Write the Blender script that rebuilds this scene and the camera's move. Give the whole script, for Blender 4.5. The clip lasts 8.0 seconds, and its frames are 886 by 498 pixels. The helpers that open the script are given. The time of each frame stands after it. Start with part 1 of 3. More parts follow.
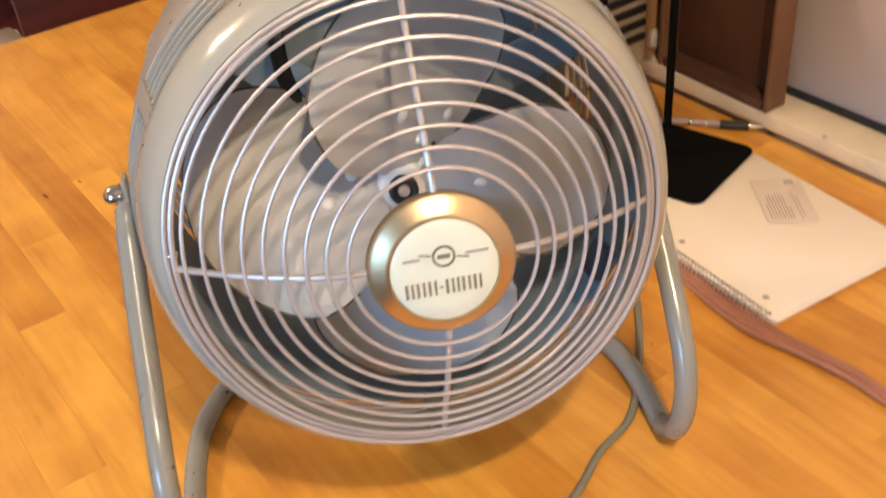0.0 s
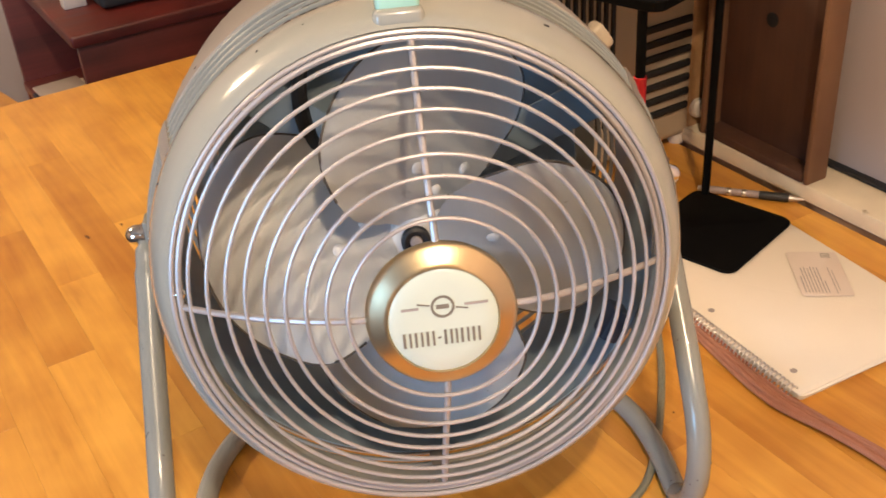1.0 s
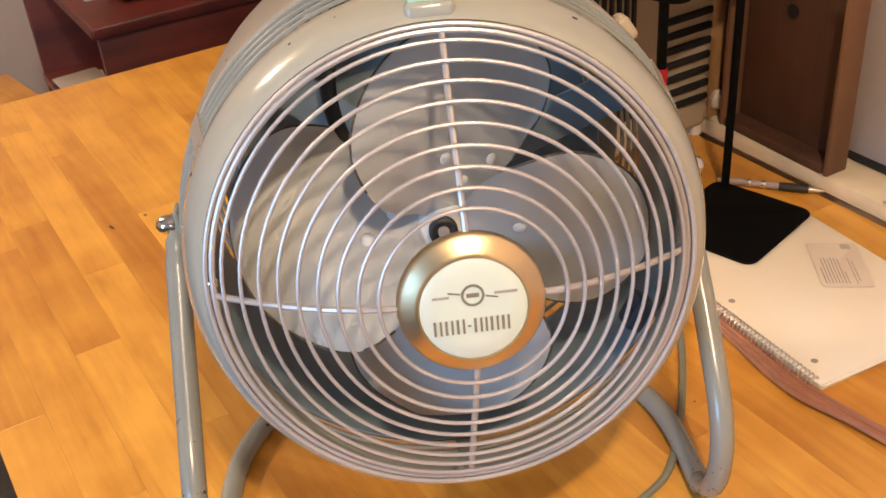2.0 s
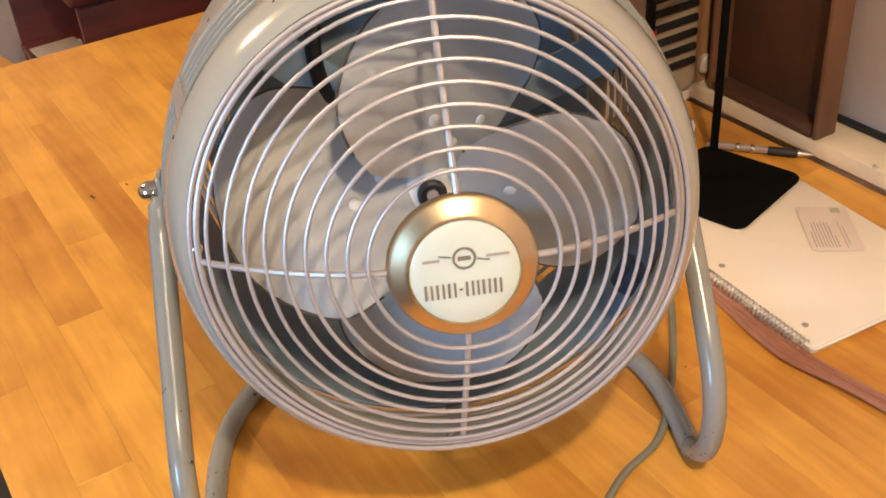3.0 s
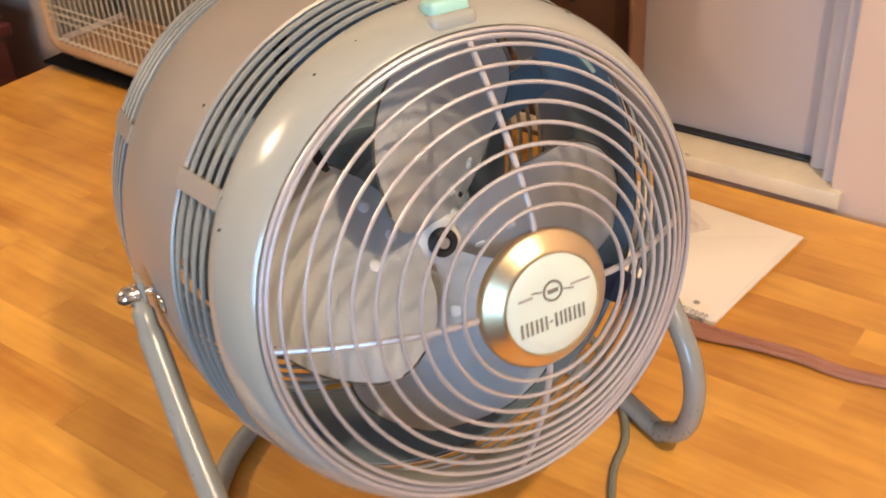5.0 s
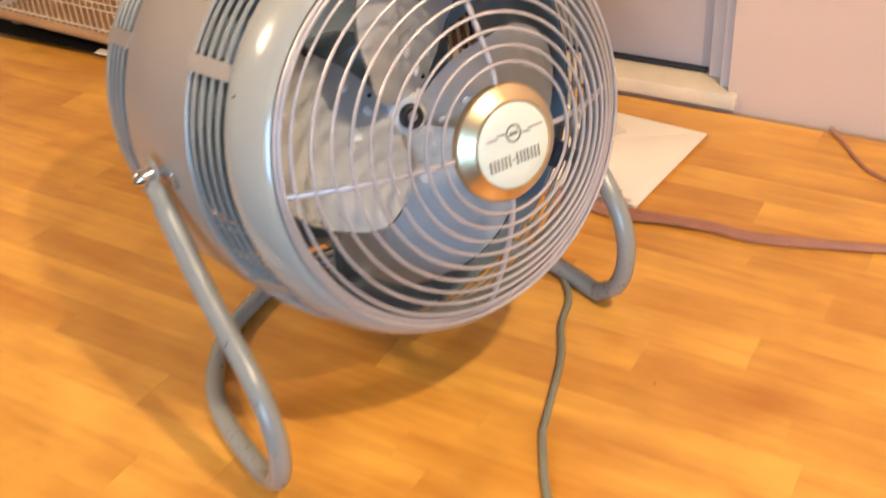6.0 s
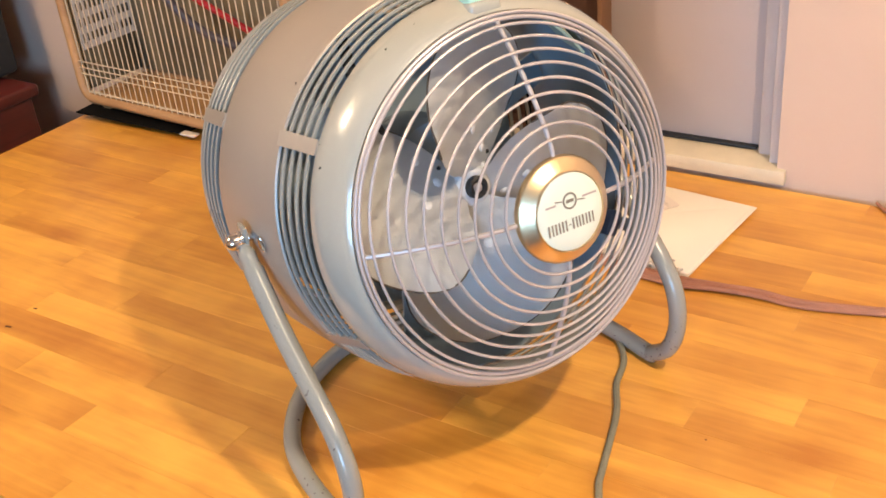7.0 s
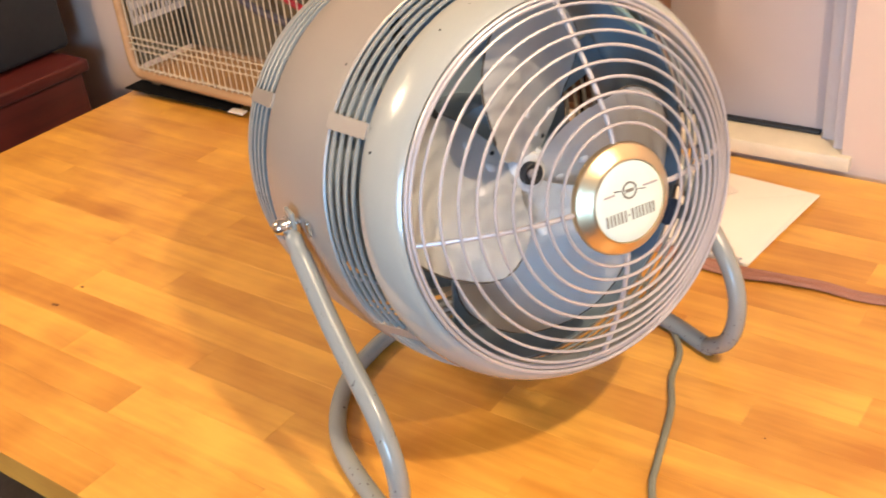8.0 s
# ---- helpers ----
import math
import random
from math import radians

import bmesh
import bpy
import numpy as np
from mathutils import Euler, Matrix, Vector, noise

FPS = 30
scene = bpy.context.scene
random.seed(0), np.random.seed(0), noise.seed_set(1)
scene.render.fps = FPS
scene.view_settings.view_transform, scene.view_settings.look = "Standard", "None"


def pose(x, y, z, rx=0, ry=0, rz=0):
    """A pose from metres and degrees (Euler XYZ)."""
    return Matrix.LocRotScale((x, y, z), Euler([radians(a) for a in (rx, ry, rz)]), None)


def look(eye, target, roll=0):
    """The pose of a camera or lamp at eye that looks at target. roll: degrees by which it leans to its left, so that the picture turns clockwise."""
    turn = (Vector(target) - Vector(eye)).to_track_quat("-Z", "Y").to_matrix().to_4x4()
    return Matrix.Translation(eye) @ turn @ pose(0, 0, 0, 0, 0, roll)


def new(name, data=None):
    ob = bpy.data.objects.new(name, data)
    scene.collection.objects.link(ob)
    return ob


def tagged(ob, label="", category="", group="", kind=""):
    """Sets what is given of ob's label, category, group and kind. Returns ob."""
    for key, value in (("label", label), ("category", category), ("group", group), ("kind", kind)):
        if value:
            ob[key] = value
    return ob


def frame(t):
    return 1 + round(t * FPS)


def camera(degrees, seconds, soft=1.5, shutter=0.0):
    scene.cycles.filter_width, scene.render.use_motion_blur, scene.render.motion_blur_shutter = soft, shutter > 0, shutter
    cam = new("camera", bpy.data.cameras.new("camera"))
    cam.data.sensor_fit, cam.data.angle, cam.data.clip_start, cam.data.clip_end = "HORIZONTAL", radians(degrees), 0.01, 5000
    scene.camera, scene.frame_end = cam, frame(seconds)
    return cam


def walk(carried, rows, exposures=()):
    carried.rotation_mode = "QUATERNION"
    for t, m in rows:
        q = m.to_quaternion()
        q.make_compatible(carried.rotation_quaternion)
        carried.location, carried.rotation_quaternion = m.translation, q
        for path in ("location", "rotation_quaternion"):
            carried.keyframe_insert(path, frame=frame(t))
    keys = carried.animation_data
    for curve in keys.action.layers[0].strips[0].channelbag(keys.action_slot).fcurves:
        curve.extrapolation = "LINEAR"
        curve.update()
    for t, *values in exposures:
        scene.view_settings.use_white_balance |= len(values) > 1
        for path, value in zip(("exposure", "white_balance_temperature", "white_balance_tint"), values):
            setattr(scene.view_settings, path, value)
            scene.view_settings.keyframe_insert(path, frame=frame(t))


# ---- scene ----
cam = camera(45.6, 8.0, 1.6, 0.9)
PATH = [
    (0, (-0.456, -0.671, 0.671), (0.442, 0.678, -0.5), -5.0),
    (0.5, (-0.435, -0.688, 0.664), (0.449, 0.734, -0.43), -4.2),
    (1, (-0.431, -0.694, 0.662), (0.419, 0.772, -0.401), -4.3),
    (1.5, (-0.439, -0.696, 0.662), (0.392, 0.78, -0.401), -4.6),
    (1.7, (-0.445, -0.698, 0.667), (0.215, 0.483, -0.188), -4.7),
    (2.8, (-0.442, -0.685, 0.661), (0.225, 0.468, -0.226), -4.6),
    (3, (-0.444, -0.686, 0.655), (0.389, 0.745, -0.466), -4.6),
    (3.5, (-0.461, -0.683, 0.653), (0.407, 0.743, -0.449), -3.5),
    (4, (-0.503, -0.641, 0.661), (0.46, 0.74, -0.419), -2.9),
    (4.2, (-0.522, -0.603, 0.667), (0.551, 0.685, -0.424), -3.3),
    (5.3, (-0.669, -0.523, 0.68), (0.701, 0.459, -0.396), -4.4),
    (5.5, (-0.698, -0.544, 0.678), (0.699, 0.403, -0.396), -4.9),
    (6, (-0.79, -0.574, 0.674), (0.613, 0.305, -0.447), -4.3),
    (6.5, (-0.85, -0.601, 0.699), (0.561, 0.375, -0.33), -5.3),
    (7, (-0.857, -0.611, 0.701), (0.564, 0.398, -0.28), -5.8),
    (7.5, (-0.854, -0.609, 0.699), (0.542, 0.435, -0.281), -6.3),
    (8, (-0.834, -0.589, 0.695), (0.519, 0.483, -0.317), -6.4),
]
EXPOSURES = [(0.0, -0.04), (1.5, -0.08), (4.0, -0.08), (5.5, 0.02), (7.0, 0.22), (8.0, 0.34)]
walk(cam, [(t, look(eye, target, roll)) for t, eye, target, roll in PATH], EXPOSURES)

# ---- world and lamps ----
world = bpy.data.worlds.new("world")
scene.world = world
world.use_nodes = True
sky = world.node_tree.nodes.new("ShaderNodeTexSky")
sky.sky_type, sky.sun_disc, sky.sun_elevation, sky.sun_rotation = "NISHITA", False, radians(25), radians(200)
world.node_tree.links.new(sky.outputs[0], world.node_tree.nodes["Background"].inputs[0])
world.node_tree.nodes["Background"].inputs[1].default_value = 0.08

LAMP_AT = (-0.46, -1.12, 1.58)      # bulb of the ceiling fitting, above and behind the camera
LAMP2_AT = (-1.05, 1.35, 1.52)      # second fitting, an unseen globe towards the room's far end, placed as fill
WINDOW_AT = (-2.55, -1.00, 0.55)     # daylight window in the west wall


def area_lamp(name, m, sx, sy, power, color):
    data = bpy.data.lights.new(name, "AREA")
    data.shape, data.size, data.size_y, data.energy, data.color = "RECTANGLE", sx, sy, power, color
    ob = new(name, data)
    ob.matrix_world = m
    return ob


def round_lamp(name, at, radius, power, color):
    data = bpy.data.lights.new(name, "POINT")
    data.shadow_soft_size, data.energy, data.color = radius, power, color
    ob = new(name, data)
    ob.location = at
    return ob


round_lamp("ceiling_lamp_light", LAMP_AT, 0.042, 88, (1.0, 0.765, 0.52))
round_lamp("ceiling_lamp_light", LAMP2_AT, 0.12, 74, (1.0, 0.74, 0.47))
area_lamp("window_light", look(WINDOW_AT, (0, 0, 0.1)), 0.8, 0.9, 48, (0.30, 0.60, 1.0))

# ---- materials ----


def material(name, color, rough=0.5, metal=0.0, vary=0.12, scale=30.0, bump=0.05, bump_scale=200.0, spots=None, spot_scale=60.0,
             spot_cut=0.68, coat=0.0, piece=0.0):
    """A painted or plain surface: colour with mottling at two scales, fine relief, and optional worn spots."""
    m = bpy.data.materials.new(name)
    m.use_nodes = True
    t = m.node_tree
    b = t.nodes["Principled BSDF"]
    b.inputs["Roughness"].default_value, b.inputs["Metallic"].default_value = rough, metal
    b.inputs["Coat Weight"].default_value = coat
    co = t.nodes.new("ShaderNodeTexCoord")
    n1, n2 = t.nodes.new("ShaderNodeTexNoise"), t.nodes.new("ShaderNodeTexNoise")
    n1.inputs["Scale"].default_value, n2.inputs["Scale"].default_value = scale, scale * 0.13
    n1.inputs["Detail"].default_value = 5
    for n in (n1, n2):
        t.links.new(co.outputs["Object"], n.inputs["Vector"])
    add = t.nodes.new("ShaderNodeMath")
    add.operation = "ADD"
    t.links.new(n1.outputs["Fac"], add.inputs[0])
    t.links.new(n2.outputs["Fac"], add.inputs[1])
    last = add.outputs[0]
    if piece:
        info = t.nodes.new("ShaderNodeObjectInfo")
        mad = t.nodes.new("ShaderNodeMath")
        mad.operation = "MULTIPLY_ADD"
        mad.inputs[1].default_value = piece
        t.links.new(info.outputs["Random"], mad.inputs[0])
        t.links.new(last, mad.inputs[2])
        last = mad.outputs[0]
    ramp = t.nodes.new("ShaderNodeMapRange")
    ramp.inputs["From Min"].default_value, ramp.inputs["From Max"].default_value = 0.6, 1.4 + piece
    ramp.inputs["To Min"].default_value, ramp.inputs["To Max"].default_value = 1 - vary, 1 + vary
    t.links.new(last, ramp.inputs["Value"])
    mul = t.nodes.new("ShaderNodeVectorMath")
    mul.operation = "SCALE"
    mul.inputs[0].default_value = color
    t.links.new(ramp.outputs[0], mul.inputs["Scale"])
    out = mul.outputs[0]
    if spots:
        sn = t.nodes.new("ShaderNodeTexNoise")
        sn.inputs["Scale"].default_value, sn.inputs["Detail"].default_value = spot_scale, 6
        t.links.new(co.outputs["Object"], sn.inputs["Vector"])
        cut = t.nodes.new("ShaderNodeMapRange")
        cut.inputs["From Min"].default_value, cut.inputs["From Max"].default_value = spot_cut, spot_cut + 0.04
        t.links.new(sn.outputs["Fac"], cut.inputs["Value"])
        mix = t.nodes.new("ShaderNodeMix")
        mix.data_type = "RGBA"
        t.links.new(cut.outputs[0], mix.inputs["Factor"])
        t.links.new(out, mix.inputs[6])
        mix.inputs[7].default_value = (*spots, 1)
        out = mix.outputs[2]
    t.links.new(out, b.inputs["Base Color"])
    rr = t.nodes.new("ShaderNodeMapRange")
    rr.inputs["To Min"].default_value, rr.inputs["To Max"].default_value = max(rough - 0.08, 0.02), min(rough + 0.1, 1)
    t.links.new(n2.outputs["Fac"], rr.inputs["Value"])
    t.links.new(rr.outputs[0], b.inputs["Roughness"])
    if bump:
        n3 = t.nodes.new("ShaderNodeTexNoise")
        n3.inputs["Scale"].default_value = bump_scale
        t.links.new(co.outputs["Object"], n3.inputs["Vector"])
        bp = t.nodes.new("ShaderNodeBump")
        bp.inputs["Strength"].default_value, bp.inputs["Distance"].default_value = bump, 0.002
        t.links.new(n3.outputs["Fac"], bp.inputs["Height"])
        t.links.new(bp.outputs[0], b.inputs["Normal"])
    return m


def wood(name, dark, light, rough=0.35, along=1, piece=0.6, coat=0.25, streak=0.0):
    """Varnished wood with grain along one axis; each stave takes its own tone."""
    m = bpy.data.materials.new(name)
    m.use_nodes = True
    t = m.node_tree
    b = t.nodes["Principled BSDF"]
    b.inputs["Coat Weight"].default_value, b.inputs["Coat Roughness"].default_value = coat, 0.25
    co, info = t.nodes.new("ShaderNodeTexCoord"), t.nodes.new("ShaderNodeObjectInfo")
    shift = t.nodes.new("ShaderNodeVectorMath")
    shift.operation = "MULTIPLY_ADD"
    shift.inputs[1].default_value = (3.1, 7.7, 5.3)
    t.links.new(info.outputs["Random"], shift.inputs[0])
    t.links.new(co.outputs["Object"], shift.inputs[2])
    stretch = [22.0, 22.0, 22.0]
    stretch[along] = 1.6
    mp = t.nodes.new("ShaderNodeMapping")
    mp.inputs["Scale"].default_value = stretch
    t.links.new(shift.outputs[0], mp.inputs["Vector"])
    broad, fine, cloud = (t.nodes.new("ShaderNodeTexNoise") for _ in range(3))
    broad.inputs["Scale"].default_value, broad.inputs["Detail"].default_value, broad.inputs["Distortion"].default_value = 1.0, 4, 1.2
    fine.inputs["Scale"].default_value, fine.inputs["Detail"].default_value = 7.0, 6
    cloud.inputs["Scale"].default_value, cloud.inputs["Detail"].default_value = 9.0, 3.5
    t.links.new(mp.outputs[0], broad.inputs["Vector"])
    t.links.new(mp.outputs[0], fine.inputs["Vector"])
    t.links.new(shift.outputs[0], cloud.inputs["Vector"])

    def mad(a, k, c):
        n = t.nodes.new("ShaderNodeMath")
        n.operation = "MULTIPLY_ADD"
        n.inputs[1].default_value = k
        t.links.new(a, n.inputs[0])
        if isinstance(c, float):
            n.inputs[2].default_value = c
        else:
            t.links.new(c, n.inputs[2])
        return n.outputs[0]
    f = mad(broad.outputs["Fac"], 0.9, -0.50)
    f = mad(fine.outputs["Fac"], 0.35, f)
    f = mad(cloud.outputs["Fac"], 1.0, f)
    f = mad(info.outputs["Random"], piece, f)
    rg = t.nodes.new("ShaderNodeMapRange")
    rg.inputs["From Min"].default_value, rg.inputs["From Max"].default_value = 0.34, 0.84 + piece
    t.links.new(f, rg.inputs["Value"])
    mix = t.nodes.new("ShaderNodeMix")
    mix.data_type = "RGBA"
    mix.inputs[6].default_value, mix.inputs[7].default_value = (*dark, 1), (*light, 1)
    t.links.new(rg.outputs[0], mix.inputs["Factor"])
    out = mix.outputs[2]
    if streak:
        mp2 = t.nodes.new("ShaderNodeMapping")
        wide = [26.0, 26.0, 26.0]
        wide[along] = 3.0
        mp2.inputs["Scale"].default_value = wide
        t.links.new(shift.outputs[0], mp2.inputs["Vector"])
        sn = t.nodes.new("ShaderNodeTexNoise")
        sn.inputs["Scale"].default_value, sn.inputs["Detail"].default_value, sn.inputs["Distortion"].default_value = 1.0, 3, 2.0
        t.links.new(mp2.outputs[0], sn.inputs["Vector"])
        cut = t.nodes.new("ShaderNodeMapRange")
        cut.inputs["From Min"].default_value, cut.inputs["From Max"].default_value = 0.58, 0.84
        cut.inputs["To Max"].default_value = streak
        t.links.new(sn.outputs["Fac"], cut.inputs["Value"])
        dk = t.nodes.new("ShaderNodeMix")
        dk.data_type = "RGBA"
        t.links.new(cut.outputs[0], dk.inputs["Factor"])
        t.links.new(out, dk.inputs[6])
        dk.inputs[7].default_value = (dark[0] * 0.62, dark[1] * 0.55, dark[2] * 0.5, 1)
        out = dk.outputs[2]
    t.links.new(out, b.inputs["Base Color"])
    r2 = t.nodes.new("ShaderNodeMapRange")
    r2.inputs["To Min"].default_value, r2.inputs["To Max"].default_value = rough - 0.08, rough + 0.14
    t.links.new(broad.outputs["Fac"], r2.inputs["Value"])
    t.links.new(r2.outputs[0], b.inputs["Roughness"])
    bp = t.nodes.new("ShaderNodeBump")
    bp.inputs["Strength"].default_value, bp.inputs["Distance"].default_value = 0.12, 0.001
    t.links.new(fine.outputs["Fac"], bp.inputs["Height"])
    t.links.new(bp.outputs[0], b.inputs["Normal"])
    return m


STAVE = wood("varnished_beech", (0.45, 0.170, 0.019), (0.82, 0.43, 0.072), 0.34, 1, 0.32, 0.3, 0.34)
MAHOGANY = wood("mahogany", (0.055, 0.008, 0.006), (0.13, 0.018, 0.012), 0.4, 0, 0.2, 0.2)
PLYWOOD = wood("brown_board", (0.050, 0.021, 0.012), (0.105, 0.046, 0.026), 0.6, 2, 0.2, 0.0)
RAW_EDGE = wood("raw_wood_edge", (0.125, 0.060, 0.032), (0.205, 0.105, 0.055), 0.6, 2, 0.2, 0.0)
CAGE_BACK = wood("dusty_olive_board", (0.05, 0.036, 0.020), (0.21, 0.165, 0.095), 0.7, 2, 0.2, 0.0, 0.6)
RAIL_WOOD = wood("cage_rail_wood", (0.27, 0.130, 0.052), (0.47, 0.285, 0.135), 0.45, 1, 0.3, 0.1)
CHAIR_WOOD = wood("chair_wood", (0.35, 0.17, 0.06), (0.5, 0.27, 0.1), 0.4, 0, 0.2, 0.2)
ENAMEL = material("grey_green_enamel", (0.36, 0.36, 0.315), 0.18, 0.0, 0.06, 14, 0.02, 60, (0.05, 0.04, 0.03), 38, 0.735, 0.35)
BAND_PAINT = material("band_enamel", (0.345, 0.308, 0.265), 0.42, 0.25, 0.06, 9, 0.03, 260, None, 60, 0.7, 0.1)
INNER = material("inner_enamel", (0.23, 0.30, 0.355), 0.4, 0.0, 0.14, 20, 0.04, 90, (0.03, 0.03, 0.03), 45, 0.72)
BLADE = material("blade_enamel", (0.64, 0.66, 0.672), 0.38, 0.0, 0.07, 18, 0.03, 80, (0.22, 0.19, 0.15), 60, 0.74)
TUBE = material("tube_enamel", (0.255, 0.265, 0.245), 0.24, 0.0, 0.08, 22, 0.03, 90, (0.03, 0.025, 0.02), 75, 0.70, 0.3)
WIRE = material("nickel_wire", (0.50, 0.465, 0.46), 0.36, 0.4, 0.12, 50, 0.03, 300)
CHROME = material("chrome", (0.72, 0.70, 0.68), 0.12, 1.0, 0.15, 80, 0.02, 300, (0.2, 0.15, 0.1), 120, 0.7)
BRASS = material("satin_gold_rim", (0.72, 0.58, 0.36), 0.33, 1.0, 0.08, 40, 0.02, 400)
STEEL = material("satin_steel", (0.62, 0.58, 0.54), 0.3, 1.0, 0.08, 40, 0.02, 400)
BADGE = material("mint_cream_badge", (0.66, 0.72, 0.62), 0.30, 0.0, 0.03, 20, 0.0)
PRINT = material("badge_print", (0.22, 0.19, 0.145), 0.5, 0.0, 0.15, 90, 0.0)
DARK = material("blackened_metal_and_shade", (0.018, 0.018, 0.019), 0.5, 0.2, 0.3, 40, 0.05)
GRIME = material("dark_grime", (0.075, 0.065, 0.055), 0.7, 0.0, 0.4, 300, 0.1, 900)
RUBBER = material("black_rubber", (0.02, 0.02, 0.02), 0.6, 0.0, 0.2, 60, 0.03)
CORD = material("grey_green_cord", (0.20, 0.20, 0.15), 0.6, 0.0, 0.15, 80, 0.05)
MINT = material("mint_enamel", (0.38, 0.66, 0.56), 0.35, 0.0, 0.06, 30, 0.0)
GREEN = material("pale_green_enamel", (0.46, 0.56, 0.44), 0.4, 0.0, 0.1, 40, 0.02)
BLACK = material("matt_black_steel", (0.0028, 0.0026, 0.0026), 0.7, 0.0, 0.3, 60, 0.05, 500)
BLACK.node_tree.nodes["Principled BSDF"].inputs["Specular IOR Level"].default_value = 0.08
RED = material("red_plastic", (0.40, 0.008, 0.012), 0.4, 0.0, 0.1, 30, 0.0)
NAVY = material("navy_plastic", (0.018, 0.026, 0.045), 0.45, 0.0, 0.15, 40, 0.0)
BLUE = material("blue_plastic", (0.06, 0.05, 0.06), 0.4, 0.0, 0.1, 30, 0.0)
PAPER = material("cream_paper", (0.80, 0.72, 0.60), 0.8, 0.0, 0.03, 12, 0.05, 400)
PAGES = material("page_edges", (0.78, 0.73, 0.64), 0.85, 0.0, 0.08, 200, 0.1, 900)
CARD = material("pale_card", (0.72, 0.62, 0.53), 0.45, 0.0, 0.03, 40, 0.0)
CARD_GREY = material("dull_print", (0.42, 0.36, 0.32), 0.5, 0.0, 0.06, 90, 0.0)
FAINT_INK = material("faint_ink", (0.40, 0.34, 0.305), 0.6, 0.0, 0.1, 60, 0.0)
INK = material("grey_ink", (0.34, 0.29, 0.27), 0.6, 0.0, 0.1, 60, 0.0)
CABLE = material("copper_brown_cable", (0.36, 0.155, 0.095), 0.35, 0.0, 0.2, 60, 0.05, 200, None, 60, 0.7, 0.3)
CLEAR = material("clear_plastic", (0.36, 0.29, 0.28), 0.08, 0.0, 0.1, 40, 0.0)
CREAM = material("cream_enamel", (0.44, 0.37, 0.27), 0.4, 0.0, 0.08, 16, 0.03, 90, (0.3, 0.2, 0.1), 30, 0.72)
CAGE_WIRE = material("cream_cage_wire", (0.58, 0.48, 0.33), 0.4, 0.1, 0.12, 60, 0.05)
PALE = material("pale_plastic", (0.62, 0.55, 0.47), 0.4, 0.0, 0.06, 30, 0.0)
WALL = material("pink_beige_paint", (0.59, 0.447, 0.355), 0.8, 0.0, 0.05, 6, 0.15, 150)
WHITE_WALL = material("white_paint", (0.50, 0.42, 0.37), 0.8, 0.0, 0.05, 6, 0.15, 150)
BLIND = material("lilac_grey_panel", (0.455, 0.395, 0.385), 0.6, 0.0, 0.05, 5, 0.06, 60)
FRAME = material("grey_window_frame", (0.50, 0.45, 0.44), 0.5, 0.0, 0.08, 20, 0.04)
SILL = material("cream_stone", (0.64, 0.545, 0.39), 0.5, 0.0, 0.14, 24, 0.12, 120, (0.36, 0.28, 0.18), 30, 0.66)
CARPET = material("dark_carpet", (0.05, 0.04, 0.035), 0.95, 0.0, 0.3, 80, 0.4, 600)
CEIL = material("ceiling_paint", (0.34, 0.31, 0.28), 0.85, 0.0, 0.04, 8, 0.1, 120)

# ---- mesh helpers ----


def part(name, bm, mat, parent=None, label="", m=None, smooth=True):
    me = bpy.data.meshes.new(name)
    bmesh.ops.recalc_face_normals(bm, faces=bm.faces)
    for f in bm.faces:
        f.smooth = smooth
    bm.to_mesh(me)
    bm.free()
    me.materials.append(mat)
    if smooth:
        me.set_sharp_from_angle(angle=radians(38))
    ob = new(name, me)
    ob.parent = parent
    if m is not None:
        ob.matrix_basis = m
    return tagged(ob, label)


def empty(name, m, label, category, group="", kind=""):
    ob = new(name)
    ob.empty_display_size = 0.02
    ob.matrix_basis = m
    return tagged(ob, label, category, group, kind)


def box(sx, sy, sz, at=(0, 0, 0), bevel=0.0, segs=2, bm=None, m=None):
    """A box with its centre at a place, with rounded edges."""
    out = bm or bmesh.new()
    r = bmesh.ops.create_cube(out, size=1.0)
    bmesh.ops.scale(out, vec=(sx, sy, sz), verts=r["verts"])
    if bevel:
        es = list({e for v in r["verts"] for e in v.link_edges})
        g = bmesh.ops.bevel(out, geom=es, offset=bevel, segments=segs, profile=0.5, affect="EDGES")
        vs = list({v for f in g["faces"] for v in f.verts} | {v for v in r["verts"] if v.is_valid})
    else:
        vs = r["verts"]
    bmesh.ops.transform(out, matrix=Matrix.Translation(at) @ (m or Matrix()), verts=vs)
    return out


def plate(sx, sy, sz, corner, at=(0, 0, 0), segs=6):
    """A flat slab with rounded corners in plan and softened rims."""
    bm = bmesh.new()
    vs = []
    for cx, cy, a0 in ((1, 1, 0), (-1, 1, 90), (-1, -1, 180), (1, -1, 270)):
        for i in range(segs + 1):
            a = radians(a0 + 90 * i / segs)
            vs.append((cx * (sx / 2 - corner) + corner * math.cos(a), cy * (sy / 2 - corner) + corner * math.sin(a)))
    e = min(0.0012, sz * 0.25)
    rows = []
    for inset, z in ((e, 0), (0, e), (0, sz - e), (e, sz)):
        kx, ky = 1 - 2 * inset / sx, 1 - 2 * inset / sy
        rows.append([bm.verts.new((at[0] + x * kx, at[1] + y * ky, at[2] + z)) for x, y in vs])
    for a, b in zip(rows, rows[1:]):
        for i in range(len(a)):
            j = (i + 1) % len(a)
            bm.faces.new((a[i], a[j], b[j], b[i]))
    bm.faces.new(rows[0][::-1])
    bm.faces.new(rows[-1])
    return bm


